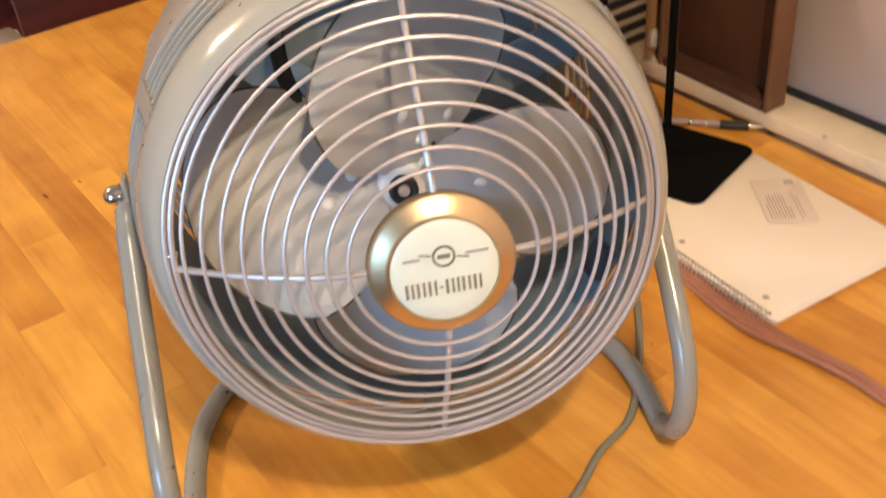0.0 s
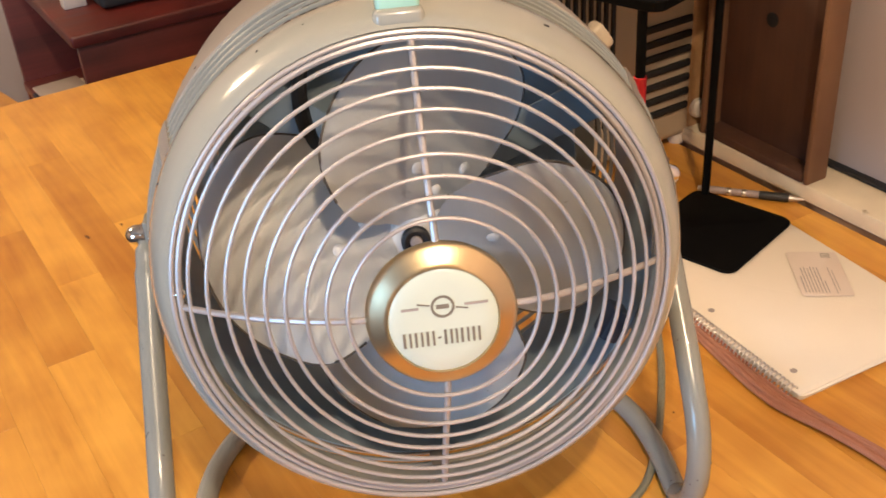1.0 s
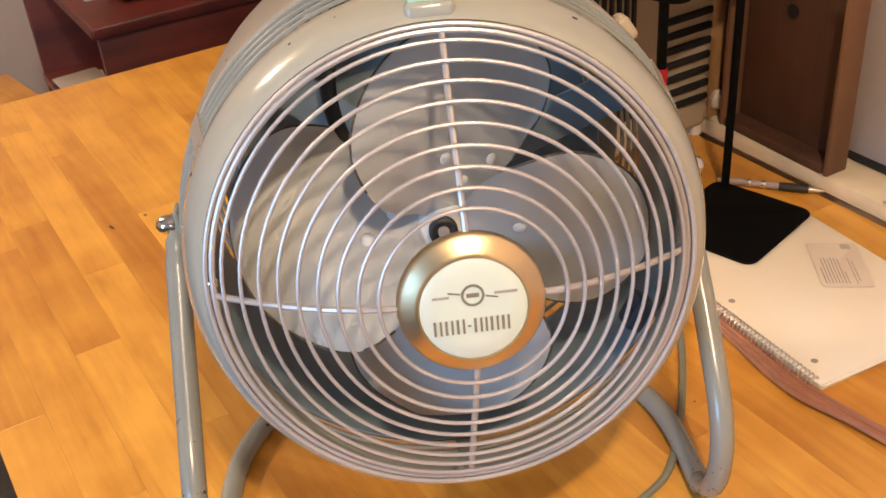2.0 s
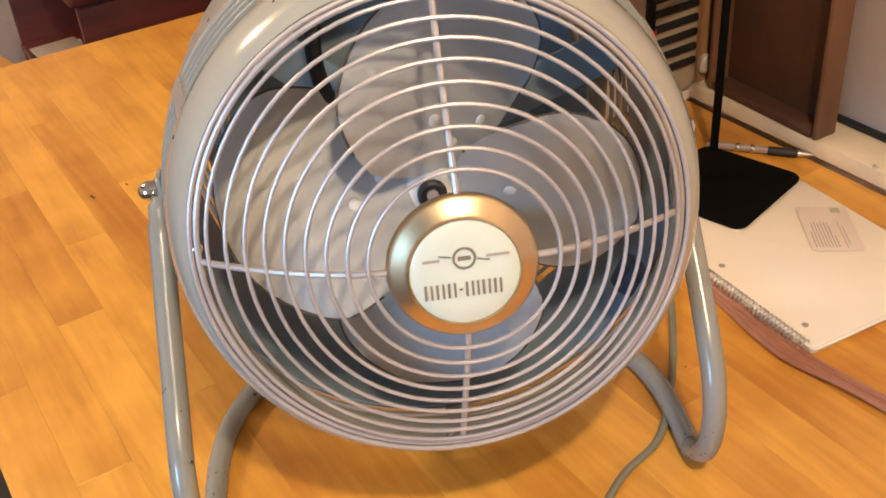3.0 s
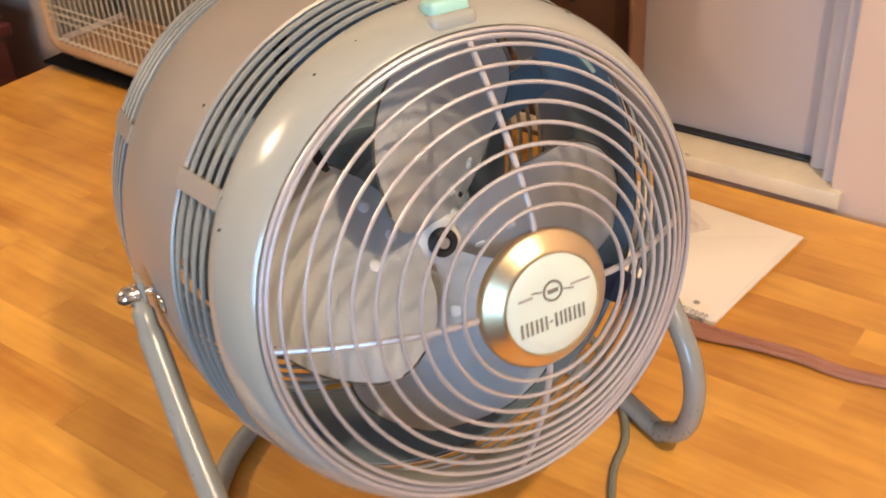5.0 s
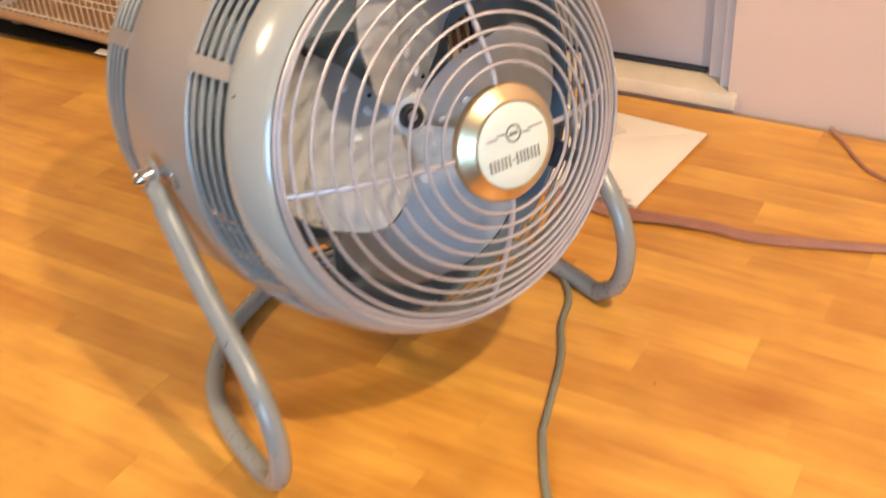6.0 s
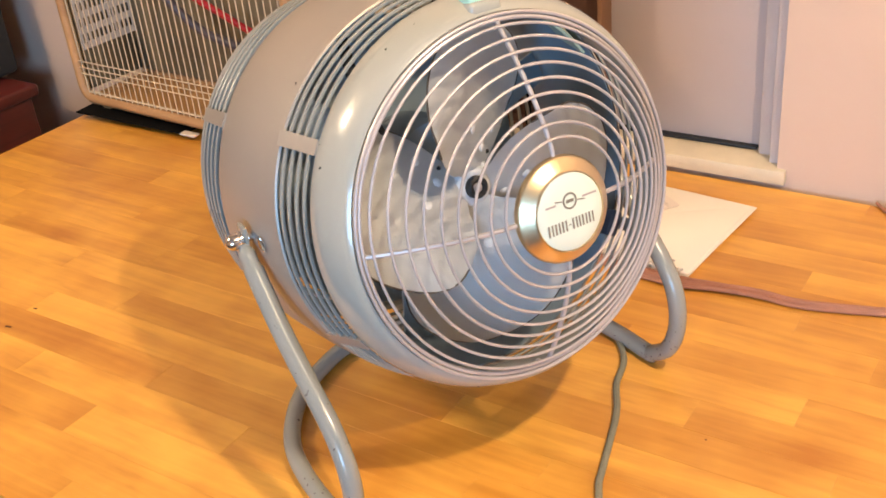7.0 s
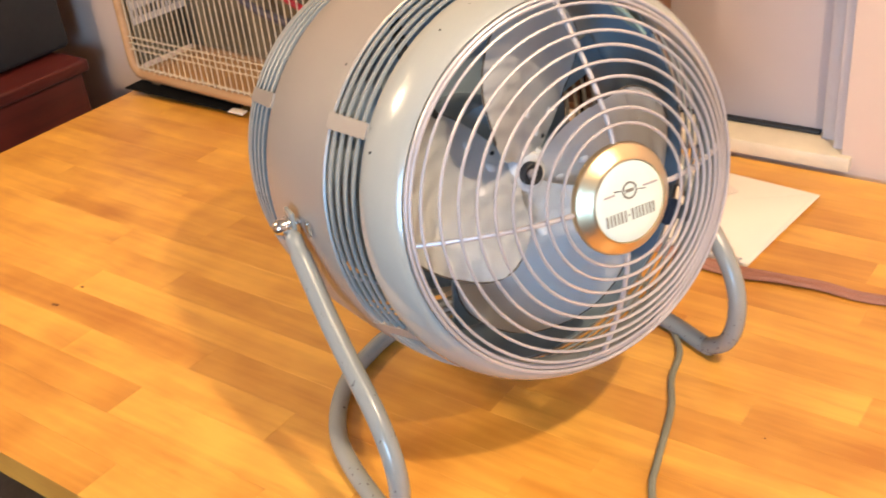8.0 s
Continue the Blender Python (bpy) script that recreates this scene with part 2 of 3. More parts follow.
def lathe(profile, segs=64, closed=False, a0=0.0, a1=360.0, bm=None):
    """Turns a profile of (radius, height) about the z axis, or a part of a turn."""
    out = bm or bmesh.new()
    full = abs(a1 - a0) >= 360
    n = segs if full else segs + 1
    cols = []
    for i in range(n):
        a = radians(a0 + (a1 - a0) * i / segs)
        cols.append([out.verts.new((max(r, 1e-5) * math.cos(a), max(r, 1e-5) * math.sin(a), z)) for r, z in profile])
    k = len(profile)
    for i in range(segs):
        p, q = cols[i], cols[(i + 1) % n]
        for j in range(k if closed else k - 1):
            out.faces.new((p[j], q[j], q[(j + 1) % k], p[(j + 1) % k]))
    if not full and closed:
        out.faces.new(cols[0])
        out.faces.new(cols[-1][::-1])
    if not closed:
        bmesh.ops.remove_doubles(out, verts=out.verts, dist=2e-5)
    return out


def spline(points, steps=8, closed=False):
    """Smooth points through the given ones."""
    p = [Vector(v) for v in points]
    n, out = len(p), []
    for i in range(n if closed else n - 1):
        a, b, c, d = (p[(i + k) % n] if closed else p[min(max(i + k, 0), n - 1)] for k in (-1, 0, 1, 2))
        for s in range(steps):
            t = s / steps
            out.append(0.5 * (2 * b + (c - a) * t + (2 * a - 5 * b + 4 * c - d) * t * t + (3 * b - a - 3 * c + d) * t ** 3))
    if not closed:
        out.append(p[-1])
    return out


def tube(points, radius, segs=10, closed=False, bm=None):
    """Sweeps a round section along points; radius is a number or one for each point."""
    out = bm or bmesh.new()
    pts = [Vector(v) for v in points]
    n = len(pts)
    rings = []
    side = None
    for i, p in enumerate(pts):
        a = pts[(i - 1) % n] if closed or i else p
        b = pts[(i + 1) % n] if closed or i < n - 1 else p
        d = (b - a).normalized()
        if side is None:
            side = d.orthogonal().normalized()
        side = (side - d * side.dot(d)).normalized()
        up = d.cross(side)
        r = radius[i] if isinstance(radius, (list, tuple)) else radius
        rings.append([out.verts.new(p + r * (math.cos(2 * math.pi * k / segs) * side + math.sin(2 * math.pi * k / segs) * up)) for k in range(segs)])
    for i in range(n if closed else n - 1):
        p, q = rings[i], rings[(i + 1) % n]
        off = 0
        if closed and i == n - 1:
            off = min(range(segs), key=lambda o: sum((p[k].co - q[(k + o) % segs].co).length for k in range(0, segs, 2)))
        for k in range(segs):
            out.faces.new((p[k], p[(k + 1) % segs], q[(k + 1 + off) % segs], q[(k + off) % segs]))
    if not closed:
        out.faces.new(rings[0][::-1])
        out.faces.new(rings[-1])
    return out


def hoop(R, z, r, segs=72, sides=8):
    return lathe([(R + r * math.cos(2 * math.pi * k / sides), z + r * math.sin(2 * math.pi * k / sides)) for k in range(sides)], segs, True)


# ---- room ----
FLOOR_Z, CEIL_Z = -0.75, 1.70
X0, X1, Y0, Y1 = -2.60, 0.51, -2.40, 2.70
part("floor", box(X1 - X0 + 0.4, Y1 - Y0 + 0.4, 0.1, ((X0 + X1) / 2, (Y0 + Y1) / 2, FLOOR_Z - 0.05)), CARPET)
tagged(bpy.data.objects["floor"], "dark carpeted floor under the table", "floor", kind="structure")
tagged(part("ceiling", box(X1 - X0 + 0.4, Y1 - Y0 + 0.4, 0.1, ((X0 + X1) / 2, (Y0 + Y1) / 2, CEIL_Z + 0.05)), CEIL), "plain grey-painted ceiling", "ceiling", kind="structure")
MID = (FLOOR_Z + CEIL_Z) / 2
H = CEIL_Z - FLOOR_Z
NICHE = (-0.232, 0.95)       # window recess in the east wall, along y
NICHE_Z = (0.0, 1.25)
wall_east = bmesh.new()
box(0.14, NICHE[0] - Y0, H, (X1 + 0.07, (NICHE[0] + Y0) / 2, MID), bm=wall_east)
box(0.14, Y1 - NICHE[1], H, (X1 + 0.07, (NICHE[1] + Y1) / 2, MID), bm=wall_east)
box(0.14, NICHE[1] - NICHE[0], NICHE_Z[0] - FLOOR_Z, (X1 + 0.07, sum(NICHE) / 2, (NICHE_Z[0] + FLOOR_Z) / 2), bm=wall_east)
box(0.14, NICHE[1] - NICHE[0], CEIL_Z - NICHE_Z[1], (X1 + 0.07, sum(NICHE) / 2, (NICHE_Z[1] + CEIL_Z) / 2), bm=wall_east)
tagged(part("wall_east", wall_east, WALL, smooth=False), "pink-beige painted wall with a window recess", "wall", kind="structure")
tagged(part("wall_north", box(X1 - X0 + 0.4, 0.12, H, ((X0 + X1) / 2, Y1 + 0.06, MID)), WHITE_WALL, smooth=False), "plain off-white painted wall behind the cabinet", "wall", kind="structure")
tagged(part("wall_south", box(X1 - X0 + 0.4, 0.12, H, ((X0 + X1) / 2, Y0 - 0.06, MID)), WHITE_WALL, smooth=False), "plain off-white painted wall", "wall", kind="structure")
wall_west = bmesh.new()
WY, WZ = (-1.6, -0.4), (-0.05, 1.2)
box(0.12, WY[0] - Y0, H, (X0 - 0.06, (WY[0] + Y0) / 2, MID), bm=wall_west)
box(0.12, Y1 - WY[1], H, (X0 - 0.06, (WY[1] + Y1) / 2, MID), bm=wall_west)
box(0.12, WY[1] - WY[0], WZ[0] - FLOOR_Z, (X0 - 0.06, sum(WY) / 2, (WZ[0] + FLOOR_Z) / 2), bm=wall_west)
box(0.12, WY[1] - WY[0], CEIL_Z - WZ[1], (X0 - 0.06, sum(WY) / 2, (WZ[1] + CEIL_Z) / 2), bm=wall_west)
tagged(part("wall_west", wall_west, WHITE_WALL, smooth=False), "plain off-white wall with a window opening", "wall", kind="structure")

# window in the recess: pale panel with a grey frame
window_1 = empty("window_1", pose(X1 + 0.050, 0, 0), "window closed by a lilac-grey panel in a grey frame", "window", kind="structure")
SILL_Z = 0.026
part("pane", box(0.012, NICHE[1] - NICHE[0] - 0.08, NICHE_Z[1] - SILL_Z - 0.004, (0.012, sum(NICHE) / 2, (NICHE_Z[1] + SILL_Z) / 2), 0.002), BLIND, window_1)
part("window_frame", box(0.05, 0.016, NICHE_Z[1] - SILL_Z, (-0.012, NICHE[0] + 0.008, (NICHE_Z[1] + SILL_Z) / 2), 0.002), FRAME, window_1)
part("window_frame", box(0.028, 0.022, NICHE_Z[1] - SILL_Z, (0.0, NICHE[0] + 0.028, (NICHE_Z[1] + SILL_Z) / 2), 0.003), FRAME, window_1)
part("window_frame", box(0.05, 0.04, NICHE_Z[1] - SILL_Z, (-0.012, NICHE[1] - 0.02, (NICHE_Z[1] + SILL_Z) / 2), 0.003), FRAME, window_1)
part("window_frame", box(0.03, NICHE[1] - NICHE[0] - 0.08, 0.03, (0.0, sum(NICHE) / 2, NICHE_Z[1] - 0.016), 0.003), FRAME, window_1)
# dark strip painting in the shade of the gap between pane and sill
part("shade_gap_strip", box(0.014, NICHE[1] - NICHE[0] - 0.09, 0.005, (0.002, sum(NICHE) / 2, SILL_Z + 0.0032), 0.001), DARK, window_1)
sill_len = NICHE[1] - NICHE[0] + 0.012
sill = box(0.098, sill_len, SILL_Z - 0.004, (X1 - 0.010 + 0.049, sum(NICHE) / 2 - 0.008, (SILL_Z + 0.004) / 2), 0.003, 2)
tagged(part("window_sill", sill, SILL), "cream stone window sill with stained chipped surface", "sill", kind="structure")

# ---- table of glued staves ----
TX0, TX1, TY0, TY1 = -0.452, 0.497, -0.80, 1.022
table = empty("dining_table", pose(0, 0, FLOOR_Z), "orange-varnished butcher-block wooden dining table", "table")
TT = -FLOOR_Z
part("underframe", box(TX1 - TX0 - 0.12, TY1 - TY0 - 0.12, 0.07, ((TX0 + TX1) / 2, (TY0 + TY1) / 2, TT - 0.07), 0.003), CHAIR_WOOD, table)
for lx in (TX0 + 0.09, TX1 - 0.09):
    for ly in (TY0 + 0.09, TY1 - 0.09):
        part("leg", box(0.06, 0.06, TT - 0.105, (lx, ly, (TT - 0.105) / 2), 0.006), CHAIR_WOOD, table)

# ---- the fan ----
FAN_YAW, FAN_TILT, PIVOT_Z, AHEAD = -25.6, 11.1, 0.259, 0.154
fan = empty("desk_fan", pose(-0.0953, -0.0655, 0, 0, 0, FAN_YAW), "vintage grey-green enamelled drum fan on a bent tube stand", "fan")
T = radians(FAN_TILT)
HEAD = Matrix.Translation((0, 0, PIVOT_Z)) @ Matrix(((1, 0, 0, 0), (0, math.sin(T), -math.cos(T), 0), (0, math.cos(T), math.sin(T), 0), (0, 0, 0, 1))) @ Matrix.Translation((0, 0, AHEAD))


def head(name, bm, mat, parent=None, label="", smooth=True):
    """A part of the fan's head: x to the right, y up, z towards the front, from the plane of the grille's rim."""
    return part(name, bm, mat, parent or fan, label, HEAD if parent is None else None, smooth)


R_DRUM = 0.188
shroud = head("front_shroud", lathe([(0.1735, -0.042), (0.1765, -0.040), (0.1775, -0.034), (0.1755, -0.024), (0.1715, -0.013), (0.1675, -0.005), (0.1635, 0.000), (0.1600, 0.002), (0.1577, 0.000), (0.1566, -0.006), (0.1562, -0.016), (0.1566, -0.028), (0.1605, -0.035), (0.1690, -0.039), (0.1715, -0.042)], 96, True), ENAMEL, None, "rolled grey-green enamel front ring with small chips")
band = head("drum_band", lathe([(0.1888, -0.228), (0.1906, -0.227), (0.1918, -0.222), (0.1906, -0.155), (R_DRUM - 0.0001, -0.099), (0.1868, -0.092), (0.1850, -0.091), (0.1882, -0.155)], 96, True), BAND_PAINT, None, "wide beige-grey sheet-metal band")
part("lining", lathe([(0.1846, -0.226), (0.1846, -0.093), (0.1836, -0.093), (0.1836, -0.226)], 72, True), INNER, band, "blue-grey inside of the drum")
for z, r in ((-0.0495, 0.1778), (-0.0605, 0.1800), (-0.0715, 0.1823), (-0.0822, 0.1845)):
    head("louvre_ring", lathe([(r - 0.0016, z - 0.0004), (r + 0.0008, z - 0.0022), (r + 0.0014, z - 0.0012), (r + 0.0014, z + 0.0006), (r + 0.0006, z + 0.0016), (r - 0.0014, z + 0.0014)], 96, True), TUBE)
for z, r in ((-0.240, 0.1893), (-0.256, 0.1880), (-0.272, 0.1866), (-0.288, 0.1850)):
    head("louvre_ring", lathe([(r - 0.0016, z - 0.0016), (r + 0.0008, z - 0.0026), (r + 0.0014, z - 0.0016), (r + 0.0014, z + 0.0012), (r + 0.0008, z + 0.0022), (r - 0.0016, z + 0.0016)], 96, True), TUBE)
head("rear_ring", lathe([(0.160, -0.315), (0.177, -0.315), (0.1822, -0.311), (0.1840, -0.304), (0.1830, -0.301), (0.1802, -0.307), (0.175, -0.311), (0.160, -0.312)], 96, True), TUBE)
for a in (30.5, 90.5, 150.5, 210.5, 270.5, 330.5):
    for prof in ([(0.1740, -0.040), (0.1852, -0.094), (0.1888, -0.0945), (0.1778, -0.040)], [(0.1900, -0.224), (0.1928, -0.224), (0.1850, -0.306), (0.1822, -0.306)]):
        head("strap", lathe(prof, 4, True, a - 2.1, a + 2.1), BAND_PAINT)

chip_rng = random.Random(3)
for k in range(26):
    a = radians(chip_rng.uniform(0, 360))
    r, z = chip_rng.choice(((0.1779, -0.034), (0.1765, -0.0275), (0.1740, -0.0195), (0.1885, -0.101), (0.1920, -0.220)))
    w = chip_rng.uniform(0.0007, 0.0018)
    flake = plate(w * chip_rng.uniform(1, 2.2), w, 0.0005, w * 0.35, (0, 0, -0.0003), 3)
    tilt = 90 if r > 0.185 else (80 if z < -0.03 else 66 if z < -0.022 else 58)
    bmesh.ops.transform(flake, matrix=Matrix.Translation((r * math.cos(a), r * math.sin(a), z)) @ Matrix.Rotation(a, 4, "Z") @ Matrix.Rotation(radians(tilt), 4, "Y") @ Matrix.Rotation(chip_rng.uniform(0, 3), 4, "Z"), verts=flake.verts)
    head("paint_chip", flake, DARK)

# grille: wire rings on four spokes, rising to the badge
G_R0, G_R1, G_RISE = 0.153, 0.044, 0.051


def dome(r):
    return G_RISE * (1 - max((r - G_R1) / (G_R0 - G_R1), 0) ** 1.6) + 0.003


def lean(r):
    """The bent grille sits a little to one side towards its middle."""
    return 0.0055 * (1 - 0.85 * max((r - G_R1) / (G_R0 - G_R1), 0))


grille = head("front_grille", hoop(0.1540, 0.0035, 0.0021, 96), WIRE, None, "nickel-plated wire front grille")
part("ring", hoop(0.1580, 0.0050, 0.0016, 96), WIRE, grille)
for i in range(1, 10):
    r = 0.1600 - 0.01165 * i
    sag = 0.0019 * min(1.0, 3.0 * (1 - (r - G_R1) / (G_R0 - G_R1)))
    part("ring", hoop(r + sag, dome(r) + 0.0028, 0.00135), WIRE, grille, m=pose(lean(r) + sag, sag, 0))
for a, aside in ((0, -0.004), (90, -0.0055), (180, -0.001), (270, -0.0005)):
    pts = []
    for k in range(11):
        r = G_R0 + 0.002 - k / 10 * (G_R0 - 0.038)
        u = min(max((r - G_R1) / (G_R0 - G_R1), 0), 1)
        ca, sa = math.cos(radians(a)), math.sin(radians(a))
        pts.append((r * ca - aside * u * sa + lean(r) * (1 - u), r * sa + aside * u * ca, dome(r) - 0.0005))
    part("spoke", tube(pts, 0.0022, 8), WIRE, grille)
    tab = lathe([(0.0, 0), (0.0042, 0), (0.0042, 0.0018), (0.0022, 0.0036), (0.0, 0.0038)], 12)
    bmesh.ops.transform(tab, matrix=Matrix.Translation((0.1555 * math.cos(radians(a) - 0.05), 0.1555 * math.sin(radians(a) - 0.05), -0.004)), verts=tab.verts)
    part("screw", tab, CHROME, grille)


def badge_place(bm):
    bmesh.ops.translate(bm, vec=(0.0052, -0.0005, -0.003), verts=bm.verts)
    return bm


badge_rim = head("badge_rim", badge_place(lathe([(0.0, 0.047), (0.040, 0.049), (0.0445, 0.0535), (0.0455, 0.0565), (0.0452, 0.0590), (0.0438, 0.0606), (0.0424, 0.0616), (0.0390, 0.0640), (0.0350, 0.0668), (0.0336, 0.0680), (0.0330, 0.0692), (0.0325, 0.0675), (0.0, 0.0675)], 72)), BRASS, None, "satin gold domed metal badge ring")
badge = head("badge", badge_place(lathe([(0.0, 0.0700), (0.022, 0.0698), (0.031, 0.0690), (0.0324, 0.0680), (0.0324, 0.0674), (0.0, 0.0674)], 64)), BADGE, None, "mint-cream round badge with worn dark print")
ZB = 0.0702


def flat_bars(spec):
    bm = bmesh.new()
    for x, y, w, h, turn in spec:
        box(w * 1.14, h, 0.0004, (x * 1.14, y, ZB), m=pose(0, 0, 0, 0, 0, turn), bm=bm)
    return badge_place(bm)


# worn tall printed strokes, and a small shield emblem between two lines
x = -0.0218
for k, w in enumerate((0.0046, 0.0046, 0.0046, 0.0018, 0.0046, 0.0012, 0.0046, 0.0044)):
    if w < 0.0015 or w == 0.0018:
        spec = [(x + w / 2, -0.0098, w, 0.0092 if w < 0.0015 else 0.0010, 0)]
    else:
        spec = [(x + 0.0008, -0.0098, 0.0014, 0.0092, 0), (x + w - 0.0007, -0.0098, 0.0012, 0.0092, 0)]
    part("printed_bar", flat_bars(spec), PRINT, badge, smooth=False)
    x += w + 0.0014
part("printed_bar", flat_bars([(-0.0168, 0.0098, 0.0088, 0.0015, 0)]), FAINT_INK, badge, smooth=False)
part("printed_bar", flat_bars([(0.0172, 0.0098, 0.0120, 0.0015, 0)]), FAINT_INK, badge, smooth=False)
part("emblem", lathe([(0.0055, ZB - 0.0002), (0.0070, ZB - 0.0002), (0.0070, ZB + 0.0002), (0.0055, ZB + 0.0002)], 24, True), PRINT, badge, m=pose(0.0052, 0.0092, -0.003))
part("emblem_bar", flat_bars([(0, 0.0097, 0.0066, 0.0026, 0)]), PRINT, badge, smooth=False)
part("emblem_wing", flat_bars([(-0.0098, 0.0118, 0.0065, 0.0008, -12), (0.0098, 0.0078, 0.0065, 0.0008, -12)]), PRINT, badge, smooth=False)

# four paddle blades on a hub
blades = head("blade_hub", lathe([(0.0, -0.0725), (0.013, -0.0725), (0.0165, -0.0735), (0.0185, -0.0760), (0.0190, -0.078), (0.0195, -0.080), (0.024, -0.081), (0.027, -0.085), (0.027, -0.095), (0.0, -0.098)], 40), BLADE, None, "pale enamel propeller hub with dark lock nut")


OUTLINE = ((0.016, -34, 60), (0.035, -40, 73), (0.050, -40, 73), (0.069, -38, 66), (0.085, -35, 60), (0.100, -32.5, 54), (0.110, -30, 48), (0.120, -27, 41.5), (0.130, -23.5, 34.5), (0.139, -18.5, 26.5), (0.1455, -12, 17.5), (0.149, -6, 9), (0.1502, -2, 4))


def blade_z(r, th):
    return -0.078 + th * 0.00098 * (0.10 + 0.90 * min((r - 0.016) / 0.075, 1))


def blade_at(a0, r, th):
    """A point on the middle of a blade's front face."""
    w = radians(a0 + th)
    return Vector((r * math.cos(w), r * math.sin(w), blade_z(r, th) + 0.004 * math.sin(math.pi * (th + 39.5) / 110)))


def blade_mesh(a0):
    bm = bmesh.new()
    NA = 16
    grid = []
    for k in range(len(OUTLINE) * 2 - 1):
        a, b = OUTLINE[k // 2], OUTLINE[min(k // 2 + 1, len(OUTLINE) - 1)]
        f = (k % 2) / 2
        r, lo, hi = (p + (q - p) * f for p, q in zip(a, b))
        row = []
        for j in range(NA + 1):
            th = lo + (hi - lo) * j / NA
            w = radians(a0 + th)
            row.append(bm.verts.new((r * math.cos(w), r * math.sin(w), blade_z(r, th) + 0.004 * math.sin(math.pi * j / NA))))
        grid.append(row)
    for p, q in zip(grid, grid[1:]):
        for j in range(NA):
            bm.faces.new((p[j], p[j + 1], q[j + 1], q[j]))
    bmesh.ops.solidify(bm, geom=bm.faces[:], thickness=0.0012)
    return bm


for a in (-16, 71, 166, 257):
    bl = part("blade", blade_mesh(a), BLADE, blades)
    lead = [blade_at(a, r, hi) + Vector((0, 0, -0.0042 * math.sin(math.pi * (hi + 39.5) / 110))) for r, lo, hi in OUTLINE[3:]]
    trail = [blade_at(a, r, lo) + Vector((0, 0, -0.0042 * math.sin(math.pi * (lo + 39.5) / 110))) for r, lo, hi in OUTLINE[3:]]
    part("worn_edge", tube(spline(lead + trail[::-1], 3), 0.0009, 5), GRIME, bl, "dark grimy blade edge")
    dot = lathe([(0.0, 0.0), (0.0021, 0.0), (0.0021, 0.0008), (0.0, 0.0010)], 12)
    bmesh.ops.translate(dot, vec=blade_at(a, 0.036, -28) + Vector((0, 0, 0.0004)), verts=dot.verts)
    part("hole", dot, DARK, bl)
    for rr, da in ((0.054, 13), (0.0585, -24), (0.037, -9)):
        at = blade_at(a, rr, da)
        out = (blade_at(a, rr, da + 2) - at).cross(blade_at(a, rr + 0.002, da) - at).normalized()
        if out.z < 0:
            out = -out
        rv = lathe([(0.0046, -0.0008), (0.0044, 0.0006), (0.0034, 0.0011), (0.0018, 0.0014), (0.0, 0.0015)], 16)
        bmesh.ops.transform(rv, matrix=Matrix.Translation(at) @ out.to_track_quat("Z", "Y").to_matrix().to_4x4(), verts=rv.verts)
        part("rivet", rv, BLADE, bl)
nut = lathe([(0.0, -0.0645), (0.0052, -0.0640), (0.0058, -0.0620), (0.0085, -0.0612), (0.0104, -0.0622), (0.0106, -0.068), (0.0, -0.068)], 24)
bmesh.ops.translate(nut, vec=(0, 0, -0.0045), verts=nut.verts)
lock = part("lock_nut", nut, DARK, blades, "dark worn shaft nut")
part("shaft_end", lathe([(0.0, -0.0660), (0.0040, -0.0663), (0.0044, -0.0675), (0.0044, -0.072), (0.0, -0.072)], 16), INK, lock, "dull brown shaft end")

# motor, its plate and rear guard
motor = head("motor", lathe([(0.0, -0.100), (0.010, -0.100), (0.012, -0.122), (0.045, -0.126), (0.056, -0.132), (0.058, -0.142), (0.058, -0.200), (0.050, -0.214), (0.0, -0.218)], 48), INNER, None, "blue-grey enamel electric motor housing")
for a in (20, 140, 260):
    bm = box(0.128, 0.034, 0.004, (0.118, 0, -0.196), 0.001)
    bmesh.ops.rotate(bm, cent=(0, 0, 0), matrix=Matrix.Rotation(radians(a), 3, "Z"), verts=bm.verts)
    part("motor_arm", bm, INNER, motor)
for a in (75, 165, 255, 345):
    bm = lathe([(0.0, -0.121), (0.004, -0.121), (0.004, -0.126), (0.0, -0.128)], 8)
    bmesh.ops.translate(bm, vec=(0.040 * math.cos(radians(a)), 0.040 * math.sin(radians(a)), -0.003), verts=bm.verts)
    part("bolt", bm, DARK, motor)
part("lead_wire", tube(spline([(-0.044, 0.03, -0.12), (-0.062, 0.06, -0.112), (-0.070, 0.10, -0.125), (-0.058, 0.15, -0.165), (-0.04, 0.180, -0.20)], 6), 0.0058, 8), RUBBER, motor, "black insulated motor lead")
dish = head("rear_dish", lathe([(0.056, -0.205), (0.070, -0.222), (0.100, -0.236), (0.140, -0.244), (0.152, -0.242), (0.153, -0.244), (0.140, -0.247), (0.100, -0.239), (0.068, -0.225), (0.054, -0.207)], 64, True), INNER, None, "blue-grey dished rear plate")
head("bracket", lathe([(0.1660, -0.066), (0.1815, -0.100), (0.1815, -0.118), (0.1795, -0.118), (0.1640, -0.068)], 8, True, 33, 52), GREEN, None, "pale green enamel inner bracket")
guard = head("rear_guard", hoop(0.166, -0.313, 0.0022, 72), WIRE, None, "wire rear guard")
for i in range(1, 5):
    part("ring", hoop(0.166 - 0.0145 * i, -0.314 - 0.0012 * i, 0.0015, 56, 6), WIRE, guard)
for a in (45, 135, 225, 315):
    part("spoke", tube([(0.166 * math.cos(radians(a)), 0.166 * math.sin(radians(a)), -0.3115), (0.10 * math.cos(radians(a)), 0.10 * math.sin(radians(a)), -0.3195)], 0.0022, 8), WIRE, guard)
